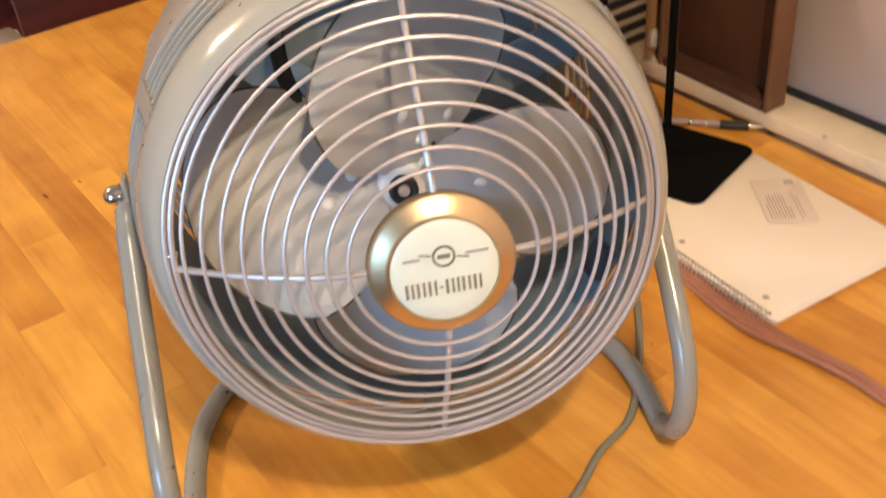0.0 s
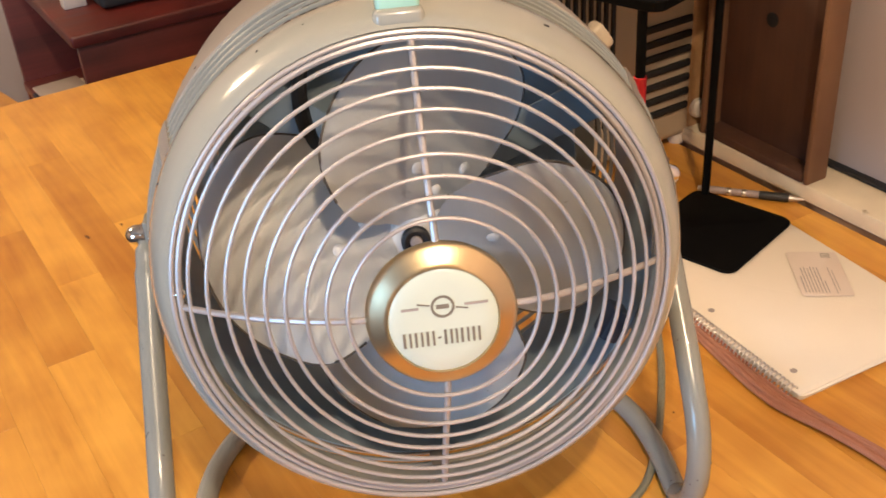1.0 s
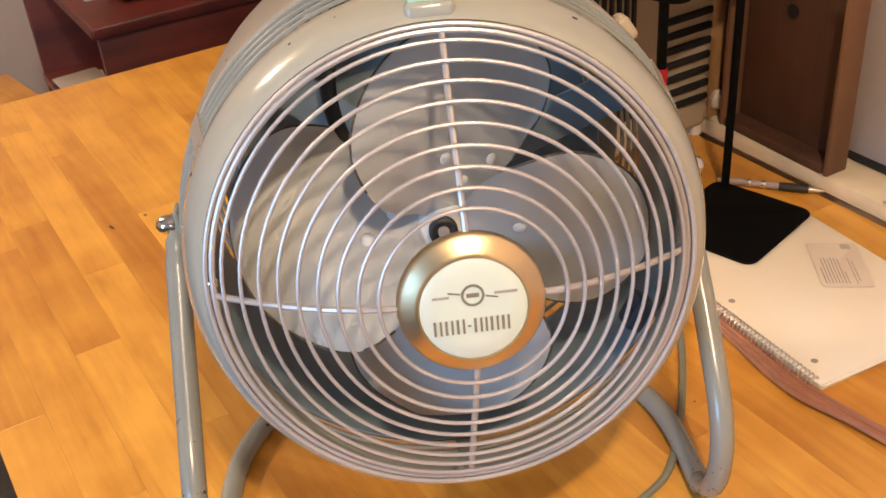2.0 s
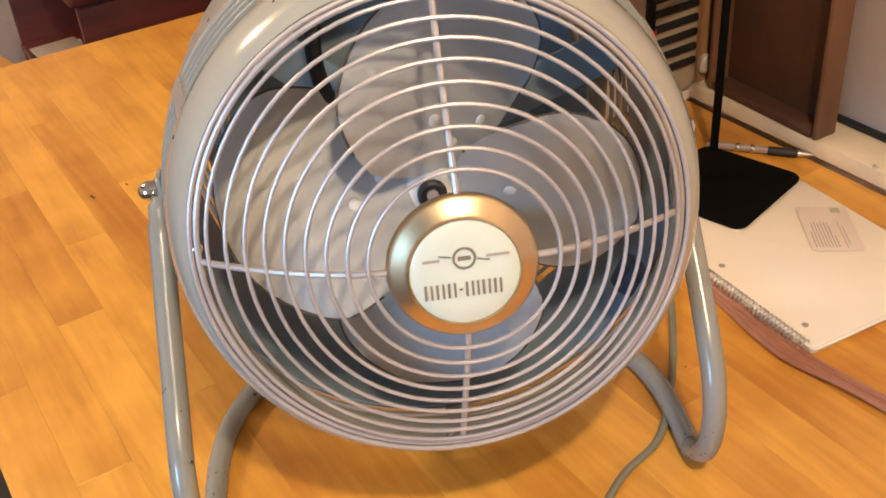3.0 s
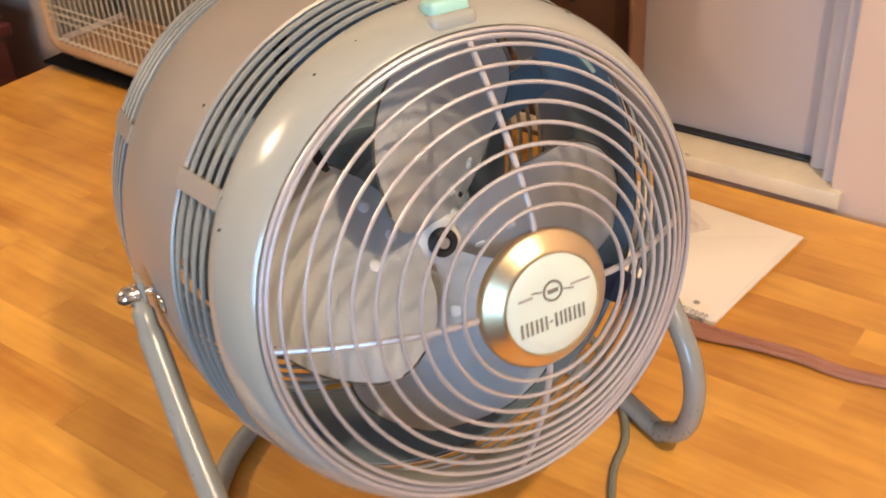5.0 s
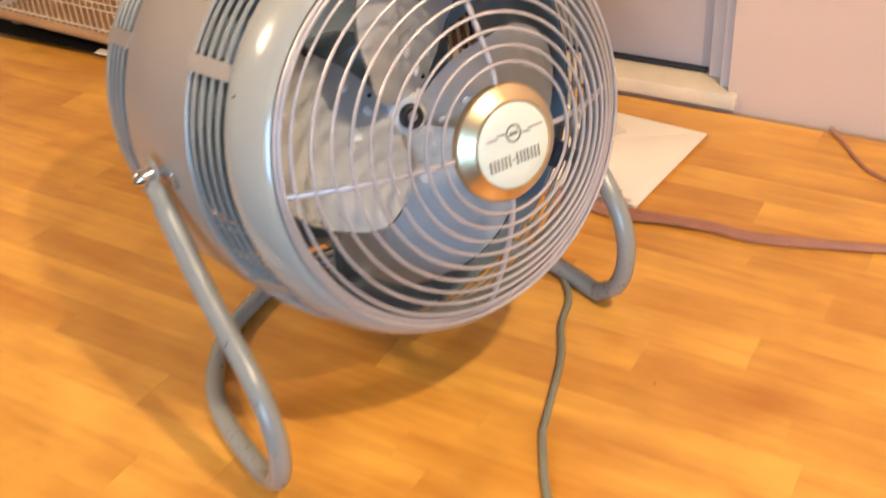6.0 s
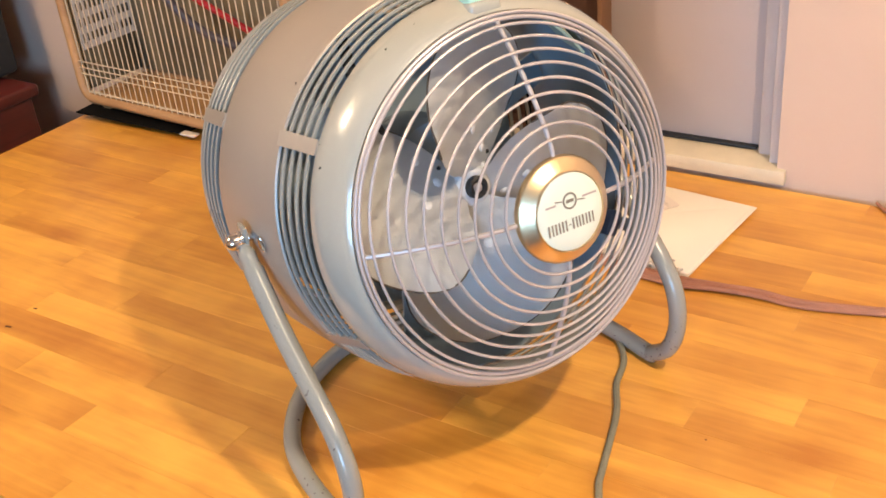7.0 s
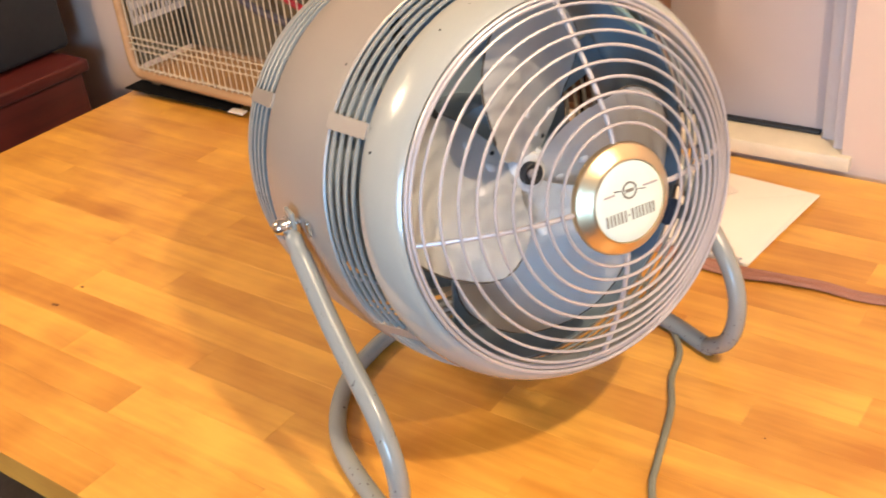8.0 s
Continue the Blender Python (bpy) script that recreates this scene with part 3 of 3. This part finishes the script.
block = box(0.014, 0.026, 0.024, (0.158, 0, -0.067), 0.003, 2)
bmesh.ops.rotate(block, cent=(0, 0, 0), matrix=Matrix.Rotation(radians(-30), 3, "Z"), verts=block.verts)
head("terminal_block", block, NAVY, None, "dark navy plastic terminal block")
# top mount with its mint cap, and the switch on the drum
mount = box(0.031, 0.012, 0.024, (0.000, 0.1650, -0.011), 0.0045, 4)
cap_base = head("top_mount", mount, ENAMEL, None, "raised enamel block on the shroud")
part("cap", box(0.026, 0.010, 0.018, (0.000, 0.1735, -0.012), 0.003, 3), MINT, cap_base, "mint-green plastic cap")
switch = box(0.022, 0.020, 0.024, (0, 0.1935, -0.200), 0.005, 3)
bmesh.ops.rotate(switch, cent=(0, 0, 0), matrix=Matrix.Rotation(radians(-57.5), 3, "Z"), verts=switch.verts)
head("switch", switch, CREAM, None, "cream plastic rocker switch")

# bent tube stand
LEG_R = 0.0094


def leg_path(s):
    c = -0.003
    half = ((0.1975, 0.004, 0.262), (0.199, -0.012, 0.247), (0.199, -0.036, 0.222), (0.199, -0.068, 0.192), (0.198, -0.102, 0.163), (0.197, -0.136, 0.136), (0.197, -0.156, 0.112), (0.197, -0.1645, 0.084), (0.197, -0.161, 0.055), (0.197, -0.147, 0.030), (0.197, -0.122, 0.0135), (0.197, -0.095, LEG_R), (0.196, -0.045, LEG_R), (0.189, 0.000, LEG_R), (0.172, 0.040, LEG_R), (0.143, 0.080, LEG_R), (0.108, 0.108, LEG_R), (0.050, 0.134, LEG_R))
    if s > 0:
        return [(x - 0.0035 + 0.004 * min((0.262 - z) / 0.1, 1), y * (0.845 if z > 0.011 else 1.0), z) for x, y, z in half]
    return [(c + s * x, y, z) for x, y, z in half]


full = leg_path(-1) + [tuple(p) for p in reversed(leg_path(1))]
pts = spline(full, 7)
radii = []
for p in pts:
    radii.append(LEG_R * (0.6 if p.z > 0.252 else 0.85 if p.z > 0.24 else 1.0))
part("stand_tube", tube(pts, radii, 14), TUBE, fan, "grey-green enamelled bent steel tube with chipped spots")
chip_spots = []
for k, p in enumerate(pts[1:-1], 1):
    for _ in range(3 if p.z < 0.06 and p.y < -0.05 else 1):
        if chip_rng.random() < (0.75 if p.z < 0.06 and p.y < -0.05 else 0.22):
            chip_spots.append(k)
for k in chip_spots:
    d = (pts[k + 1] - pts[k - 1]).normalized()
    u = d.orthogonal().normalized()
    u = Matrix.Rotation(chip_rng.uniform(0, 6.28), 3, d) @ u
    w = chip_rng.uniform(0.0006, 0.0013)
    flake = plate(w * chip_rng.uniform(1, 2.6), w, 0.0005, w * 0.35, (0, 0, -0.0003), 3)
    bmesh.ops.transform(flake, matrix=Matrix.Translation(pts[k] + u * radii[k] + d * chip_rng.uniform(-0.004, 0.004)) @ u.to_track_quat("Z", "Y").to_matrix().to_4x4() @ Matrix.Rotation(chip_rng.uniform(0, 3), 4, "Z"), verts=flake.verts)
    part("paint_chip", flake, GRIME, fan)
for s in (-1, 1):
    lug = box(0.004, 0.018, 0.030, (s * 0.1985, 0.000, 0.258), 0.0018, 2)
    part("lug", lug, TUBE, fan)
    shaft = lathe([(0.0, 0.0), (0.0035, 0.0), (0.0035, 0.012), (0.0085, 0.012), (0.0085, 0.0145), (0.0075, 0.0150), (0.0078, 0.020), (0.0060, 0.0245), (0.0030, 0.0268), (0.0, 0.0272)], 20)
    bmesh.ops.transform(shaft, matrix=Matrix.Translation((s * 0.189, 0.0, PIVOT_Z)) @ Matrix.Rotation(radians(90 * s), 4, "Y"), verts=shaft.verts)
    part("acorn_nut", shaft, CHROME, fan, "chrome acorn nut")
hole = lathe([(0.0, 0.0), (0.0075, 0.0), (0.0075, 0.0012), (0.0055, 0.0020), (0.0, 0.0022)], 20)
bmesh.ops.transform(hole, matrix=Matrix.Translation((-R_DRUM - 0.0018, -0.003, -0.132)) @ Matrix.Rotation(radians(-90), 4, "Y"), verts=hole.verts)
head("plug", hole, CHROME, None, "small chrome plug in the band")

# fan's mains cord on the table
cord = tube(spline([(0.205, -0.03, 0.006), (0.150, -0.100, 0.004), (0.085, -0.168, 0.004), (0.030, -0.212, 0.004), (-0.020, -0.226, 0.004), (-0.067, -0.247, 0.004), (-0.143, -0.268, 0.004), (-0.181, -0.281, 0.004), (-0.26, -0.33, 0.004), (-0.36, -0.44, 0.004)], 8), 0.0036, 8)
tagged(part("power_cord", cord, CORD), "grey-green rubber mains cord lying on the table", "cord")

# ---- notebook, card, pen ----
notebook = empty("spiral_notebook", pose(0.217, -0.213, 0, 0, 0, -4.2), "spiral notebook with a blank cream cover", "notebook")
pg = plate(0.200, 0.266, 0.0070, 0.004, (0.101, 0.133, 0.0))
part("page_block", pg, PAGES, notebook)
part("cover", plate(0.203, 0.268, 0.0008, 0.006, (0.1015, 0.134, 0.0071)), PAPER, notebook, "blank cream paper sheet")
part("loose_page", plate(0.203, 0.268, 0.0007, 0.003, (0.1045, 0.1325, 0.0055)), PAPER, notebook, "slipped white page", pose(0, 0, 0, 0, 0, -1.3))
for k, yy in enumerate((0.030, 0.148, 0.250)):
    hl = lathe([(0.0, 0.0), (0.0035, 0.0), (0.0035, 0.0002), (0.0, 0.0002)], 16)
    part("hole", hl, INK, notebook, m=pose(0.021, yy, 0.0080))
for k in range(48):
    yy = 0.008 + k * 0.0053
    part("spiral_loop", hoop(0.0066, 0, 0.0009, 16, 5), STEEL, notebook, m=pose(-0.0012, yy, 0.0070, 90, 0, 8))

card = empty("gift_card", pose(0.386, -0.0885, 0.0092, 1.2, 0, 54), "pale plastic card with small grey print", "card")
part("card_sheet", plate(0.0856, 0.054, 0.0008, 0.004), CARD, card)
for k in range(8):
    ln = (0.030, 0.047, 0.049, 0.046, 0.049, 0.048, 0.047, 0.022)[k]
    part("print_line", box(ln, 0.0012, 0.0002, (-0.037 + ln / 2, 0.0215 - 0.0034 * k, 0.0009)), INK if k == 0 else FAINT_INK, card, smooth=False)
for k in range(2):
    part("print_line", box(0.050 - 0.012 * k, 0.0009, 0.0002, (-0.014, -0.0105 - 0.0034 * k, 0.0009)), FAINT_INK, card, smooth=False)
for k in range(5):
    part("barcode_bar", box(0.0095, 0.0009, 0.0002, (0.0345, -0.0095 - 0.0021 * k, 0.0009)), PRINT, card, smooth=False)

pen = empty("ballpoint_pen", Matrix.Translation((0.424, 0.133, 0.0055)) @ Matrix.Rotation(math.atan2(-0.104, 0.080), 4, "Z") @ Matrix.Rotation(radians(90), 4, "Y"), "clear ballpoint pen with a black rubber grip", "pen")
part("barrel", lathe([(0.0, 0.010), (0.0044, 0.010), (0.0047, 0.014), (0.0047, 0.075), (0.0, 0.075)], 16), CLEAR, pen)
part("end_cap", lathe([(0.0, -0.002), (0.0030, -0.001), (0.0044, 0.002), (0.0049, 0.006), (0.0049, 0.012), (0.0, 0.012)], 16), STEEL, pen, "steel end cap")
for z in (0.034, 0.052):
    part("ring", lathe([(0.0047, z), (0.0050, z + 0.0004), (0.0050, z + 0.0052), (0.0047, z + 0.0056)], 16), STEEL, pen)
part("grip", lathe([(0.0, 0.072), (0.0052, 0.073), (0.0055, 0.078), (0.0054, 0.104), (0.0046, 0.108), (0.0, 0.108)], 16), RUBBER, pen, "black rubber grip")
part("tip", lathe([(0.0, 0.107), (0.0042, 0.108), (0.0030, 0.118), (0.0012, 0.124), (0.0006, 0.131), (0.0, 0.132)], 16), STEEL, pen, "steel cone tip")

# ---- black stand ----
stand = empty("display_stand", pose(0.358, 0.045, 0.0081, 0, 0, 15), "black metal stand with a square foot plate", "stand")
part("base_plate", plate(0.144, 0.130, 0.0035, 0.014, (0.004, 0, 0)), BLACK, stand)
part("pole", tube([(0.071, 0.050, 0.002), (0.071, 0.050, 0.266)], 0.0050, 14), BLACK, stand)
part("shelf", plate(0.22, 0.13, 0.012, 0.016, (0.072, 0.125, 0.262)), BLACK, stand)
rod = part("rear_rod", tube([(-0.030, 0.085, 0.0), (-0.030, 0.085, 0.266)], 0.0056, 14), BLACK, stand)
part("sleeve", lathe([(0.0062, 0.03), (0.0078, 0.031), (0.0084, 0.060), (0.0074, 0.090), (0.0074, 0.184), (0.0062, 0.185)], 16), RED, rod, "red plastic sleeve", pose(-0.030, 0.085, 0))

# ---- ribbon cable ----
cable = empty("flat_cable", pose(0, 0, 0), "copper-brown multi-strand cable bundle on the table", "cable")
line = [(0.445, 0.215), (0.36, 0.135), (0.275, 0.055), (0.228, -0.04), (0.212, -0.12), (0.201, -0.197), (0.207, -0.258), (0.213, -0.305), (0.214, -0.356), (0.236, -0.442), (0.27, -0.56)]
for k in range(5):
    wob = []
    for i, (px, py) in enumerate(line):
        nx = 0.9 if i > 1 else 0.6
        o = (k - 2) * 0.0042 * (1.0 + 0.35 * math.sin(i * 1.7)) * (0.6 if i > 7 else 1)
        wob.append((px + o * nx, py + o * 0.3, 0.0032 + 0.0025 * (1 + math.sin(i * 1.3 + k * 1.5)) * 0.6))
    part("strand", tube(spline(wob, 6), 0.0027, 7), CABLE, cable)
thin = tube(spline([(0.500, -0.372, 0.003), (0.470, -0.396, 0.003), (0.436, -0.418, 0.003), (0.408, -0.444, 0.003), (0.38, -0.50, 0.003)], 6), 0.0022, 7)
tagged(part("thin_wire", thin, CABLE), "thin brown wire lying on the table by the wall", "wire")

# ---- leaning tray on the sill ----
tray = empty("wooden_tray", pose(0.514, 0.124, SILL_Z, 0, 0, -2), "shallow brown wooden tray standing on the sill", "tray")
part("board", box(0.006, 0.170, 0.40, (0.018, 0, 0.20), 0.001), PLYWOOD, tray)
for yy in (-0.090, 0.090):
    part("rim", box(0.034, 0.007, 0.40, (0.004, yy, 0.20), 0.002), RAW_EDGE, tray)
part("rim", box(0.034, 0.168, 0.012, (0.004, 0, 0.006), 0.002), PLYWOOD, tray)
part("rim", box(0.034, 0.168, 0.012, (0.004, 0, 0.394), 0.002), PLYWOOD, tray)
kn = lathe([(0.0, 0.0), (0.009, 0.0), (0.009, 0.0012), (0.0, 0.0016)], 18)
part("hole", kn, DARK, tray, m=pose(0.0148, 0.012, 0.172, 0, -90, 0))

# ---- slotted heater ----
heater = empty("slotted_heater", pose(0.395, 0.236, 0), "old cream enamel heater with dark slots and a brown side", "heater")
part("body", box(0.25, 0.15, 0.285, (0.005, 0.080, 0.155), 0.014, 3), CREAM, heater)
part("side_cheek", box(0.030, 0.152, 0.292, (0.121, 0.078, 0.156), 0.008, 3), RAIL_WOOD, heater, "brown painted side cheek")
for k in range(7):
    part("slot", box(0.085, 0.006, 0.0095, (0.062, 0.003, 0.062 + 0.0198 * k), 0.002, m=pose(0, 0, 0, 0, 0, 0)), DARK, heater)
for k in range(8):
    part("slot", box(0.0045, 0.006, 0.205, (-0.106 + 0.0115 * k, 0.003, 0.170), 0.001), DARK, heater)
part("knob", lathe([(0.0, 0.0), (0.013, 0.0), (0.013, 0.006), (0.010, 0.009), (0.0, 0.010)], 24), PALE, heater, m=pose(0.121, 0.002, 0.052, 90, 0, 0))
for xx in (-0.10, 0.105):
    part("foot", lathe([(0.0, 0.0), (0.010, 0.0), (0.012, 0.006), (0.010, 0.014), (0.0, 0.014)], 16), PALE, heater, m=pose(xx, 0.02, 0))
    part("foot", lathe([(0.0, 0.0), (0.010, 0.0), (0.012, 0.006), (0.010, 0.014), (0.0, 0.014)], 16), PALE, heater, m=pose(xx, 0.13, 0))

# ---- bird cage ----
CX0, CX1, CY0, CY1, CZ = 0.330, 0.477, 0.45, 1.018, 0.46
cage = empty("bird_cage", pose(CX0, CY1, 0.010, 0, 0, -3.0) @ Matrix.Translation((-CX0, -CY1, 0)), "cream wire bird cage with wooden corner rails", "cage")
part("tray", box(0.150, 0.275, 0.003, (CX0 + 0.049, CY1 - 0.138, 0.0034), 0.001, m=pose(0, 0, 0, 1.0, 0, 4.5)), BLACK, cage, "thin black sheet tray")
part("tray_tip", box(0.016, 0.032, 0.003, (CX0 - 0.010, CY1 - 0.290, 0.0015), 0.001, m=pose(0, 0, 0, 4, 0, 10)), PALE, cage, "pale paper corner under the tray")
for fx in (CX0 + 0.01, CX1 - 0.01):
    for fy in (CY0 + 0.04, CY1 - 0.05):
        part("foot", box(0.016, 0.022, 0.023, (fx, fy, 0.0017), 0.002), RAIL_WOOD, cage)
part("floor_sheet", box(CX1 - CX0 - 0.01, CY1 - CY0 - 0.01, 0.004, ((CX0 + CX1) / 2, (CY0 + CY1) / 2, 0.022), 0.001), CHAIR_WOOD, cage)


def side_frame(xx):
    """One bent rail round a long side, with rounded corners."""
    pts, r = [], 0.026
    for cy, cz, a0 in ((CY1 - r, 0.022 + r, 270), (CY1 - r, CZ - r, 0), (CY0 + r, CZ - r, 90), (CY0 + r, 0.022 + r, 180)):
        for k in range(7):
            a = radians(a0 + 15 * k)
            pts.append((xx, cy + r * math.cos(a), cz + r * math.sin(a)))
    return tube(pts, 0.0098, 10, True)


for xx in (CX0, CX1):
    part("side_frame", side_frame(xx), RAIL_WOOD, cage)
part("end_panel", box(CX1 - CX0 - 0.02, 0.003, CZ - 0.05, ((CX0 + CX1) / 2, CY1 - 0.004, CZ / 2 + 0.01), 0.001), CAGE_BACK, cage, "brown board closing the end")
part("inner_rim", tube([(CX0 + 0.001, yy, zz) for yy, zz in ((CY0 + 0.013, 0.035), (CY1 - 0.013, 0.035), (CY1 - 0.013, CZ - 0.013), (CY0 + 0.013, CZ - 0.013))], 0.0026, 6, True), CAGE_WIRE, cage, "chipped cream inner rim")
for yy in (CY0 + 0.02, CY1 - 0.02):
    for z in (0.022, CZ):
        part("end_rail", tube([(CX0, yy, z), (CX1, yy, z)], 0.0085, 10), RAIL_WOOD, cage)
part("back_panel", box(0.003, CY1 - CY0 - 0.03, CZ - 0.05, (CX1 - 0.012, (CY0 + CY1) / 2, CZ / 2 + 0.01), 0.001), CAGE_BACK, cage, "brown inner backing board")
for xx, n in ((CX0 - 0.002, 36), (CX1, 36)):
    for k in range(n):
        yy = CY0 + 0.016 + (CY1 - CY0 - 0.032) * k / (n - 1)
        part("bar", tube([(xx, yy, 0.024), (xx, yy, CZ)], 0.0011, 5), CAGE_WIRE, cage)
    for z in (0.072, 0.084, 0.096, 0.30):
        part("cross_wire", tube([(xx - 0.0014, CY0, z), (xx - 0.0014, CY1, z)], 0.0012, 5), CAGE_WIRE, cage)
for yy in (CY0, CY1):
    for k in range(14):
        xx = CX0 + 0.01 + (CX1 - CX0 - 0.02) * k / 13
        part("bar", tube([(xx, yy, 0.024), (xx, yy, CZ)], 0.0011, 5), CAGE_WIRE, cage)
lattice = bmesh.new()
for k in range(9):
    box(CX1 - CX0 - 0.026, 0.002, 0.0125, ((CX0 + CX1) / 2, CY1 - 0.0125, 0.118 + 0.0285 * k), bm=lattice)
for k in range(13):
    box(0.0036, 0.0018, 0.240, (CX0 + 0.016 + 0.0098 * k, CY1 - 0.0105, 0.232), bm=lattice)
part("lattice_panel", lattice, PALE, cage, "pale plastic lattice panel")
part("perch", tube([(CX0 + 0.03, CY1 - 0.235, 0.27), (CX0 + 0.10, CY1 - 0.40, 0.15)], 0.006, 10), RED, cage, "red perch rod")
part("perch", tube(spline([(CX0 + 0.035, CY1 - 0.225, 0.245), (CX0 + 0.06, CY1 - 0.285, 0.17), (CX0 + 0.08, CY1 - 0.36, 0.138)], 6), 0.008, 10), BLUE, cage, "dark curved perch")

# ---- mahogany cabinet with a black set on it ----
cab = empty("side_cabinet", pose(-0.05, 1.27, FLOOR_Z), "dark mahogany side cabinet with open shelf side", "cabinet")
CH = -FLOOR_Z
part("top", box(0.46, 0.50, 0.026, (0.225, 0.25, CH - 0.013), 0.006, 3), MAHOGANY, cab)
part("front_panel", box(0.436, 0.018, CH - 0.05, (0.227, 0.030, (CH - 0.05) / 2 + 0.02), 0.002), MAHOGANY, cab)
part("side_panel", box(0.018, 0.45, CH - 0.05, (0.43, 0.27, (CH - 0.05) / 2 + 0.02), 0.002), MAHOGANY, cab)
part("back_panel", box(0.485, 0.018, CH - 0.03, (0.2075, 0.485, (CH - 0.03) / 2), 0.002), MAHOGANY, cab)
part("shelf", box(0.46, 0.43, 0.02, (0.19, 0.26, CH - 0.245), 0.002), MAHOGANY, cab)
part("bottom", box(0.44, 0.45, 0.03, (0.225, 0.26, 0.03), 0.002), MAHOGANY, cab)
tv = empty("black_set", pose(0.235, 1.53, 0), "black boxy television set on the cabinet", "television")
part("case", box(0.40, 0.34, 0.34, (0, 0, 0.175), 0.012, 3), RUBBER, tv)
part("foot", box(0.30, 0.26, 0.008, (0, 0, 0.004), 0.002), DARK, tv)
bx = part("small_box", box(0.045, 0.03, 0.03, (0.003, 1.445, 0.0155), 0.002), PALE)
tagged(bx, "small beige cardboard box on the cabinet", "box")
papers = empty("paper_stack", pose(-0.035, 1.58, -0.2345), "small loose stack of dull papers on the shelf", "papers")
for k, (mat, turn) in enumerate(((NAVY, 7), (PAGES, -6), (CARD_GREY, 3))):
    part("sheet", plate(0.10, 0.14, 0.006, 0.002, (0.0, 0.0, k * 0.0062)), mat, papers, m=pose(0, 0, 0, 0, 0, turn))

# low stool beyond the table
stool = empty("wooden_stool", pose(-0.312, 1.775, FLOOR_Z, 0, 0, 10), "amber varnished low wooden stool", "stool")
part("seat", box(0.42, 0.38, 0.03, (0, 0, 0.435), 0.006, 3), STAVE, stool)
for lx in (-0.13, 0.13):
    for ly in (-0.15, 0.15):
        part("leg", tube([(lx * 1.1, ly * 1.1, 0.0), (lx, ly, 0.424)], 0.017, 10), CHAIR_WOOD, stool)

# ceiling lamps
for at in (LAMP_AT, LAMP2_AT):
    lamp = empty("ceiling_lamp", pose(at[0], at[1], CEIL_Z), "small white ceiling lamp fitting", "lamp", "ceiling lamps")
    part("rose", lathe([(0.0, 0.0), (0.06, 0.0), (0.055, -0.012), (0.02, -0.016), (0.0, -0.016)], 32), CEIL, lamp)
    part("socket", lathe([(0.0, -0.014), (0.018, -0.014), (0.018, -0.038), (0.0, -0.038)], 20), PALE, lamp)

# ---- table staves, last ----
NS = 19
SW = (TX1 - TX0) / NS
rng = random.Random(7)
for i in range(NS):
    cuts = []
    y = TY0 + rng.uniform(0.12, 0.45)
    while y < TY1 - 0.12:
        cuts.append(y)
        y += rng.uniform(0.28, 0.55)
    edges = [TY0] + cuts + [TY1]
    for a, b in zip(edges, edges[1:]):
        ln = b - a
        bm = box(SW - 0.00005, ln - 0.00005, 0.036, (0, 0, -0.018), 0.00022, 1)
        part("stave", bm, STAVE, table, m=pose(TX0 + SW * (i + 0.5), (a + b) / 2, TT + rng.uniform(-0.00015, 0.0)), smooth=False)
# two small knots and a few specks in the top
KNOT = material("dark_knot", (0.13, 0.045, 0.012), 0.5, 0.0, 0.3, 300, 0.05, 600)
for x, y, w, ln in ((-0.24, 0.52, 0.0034, 0.011), (-0.195, 0.523, 0.0026, 0.006), (-0.06, -0.34, 0.0016, 0.0022), (0.115, -0.155, 0.0018, 0.002)):
    part("knot", plate(w, ln, 0.0006, w * 0.48, (0, 0, 0), 5), KNOT, table, m=pose(x, y, TT + 0.0001, 0, 0, 12))
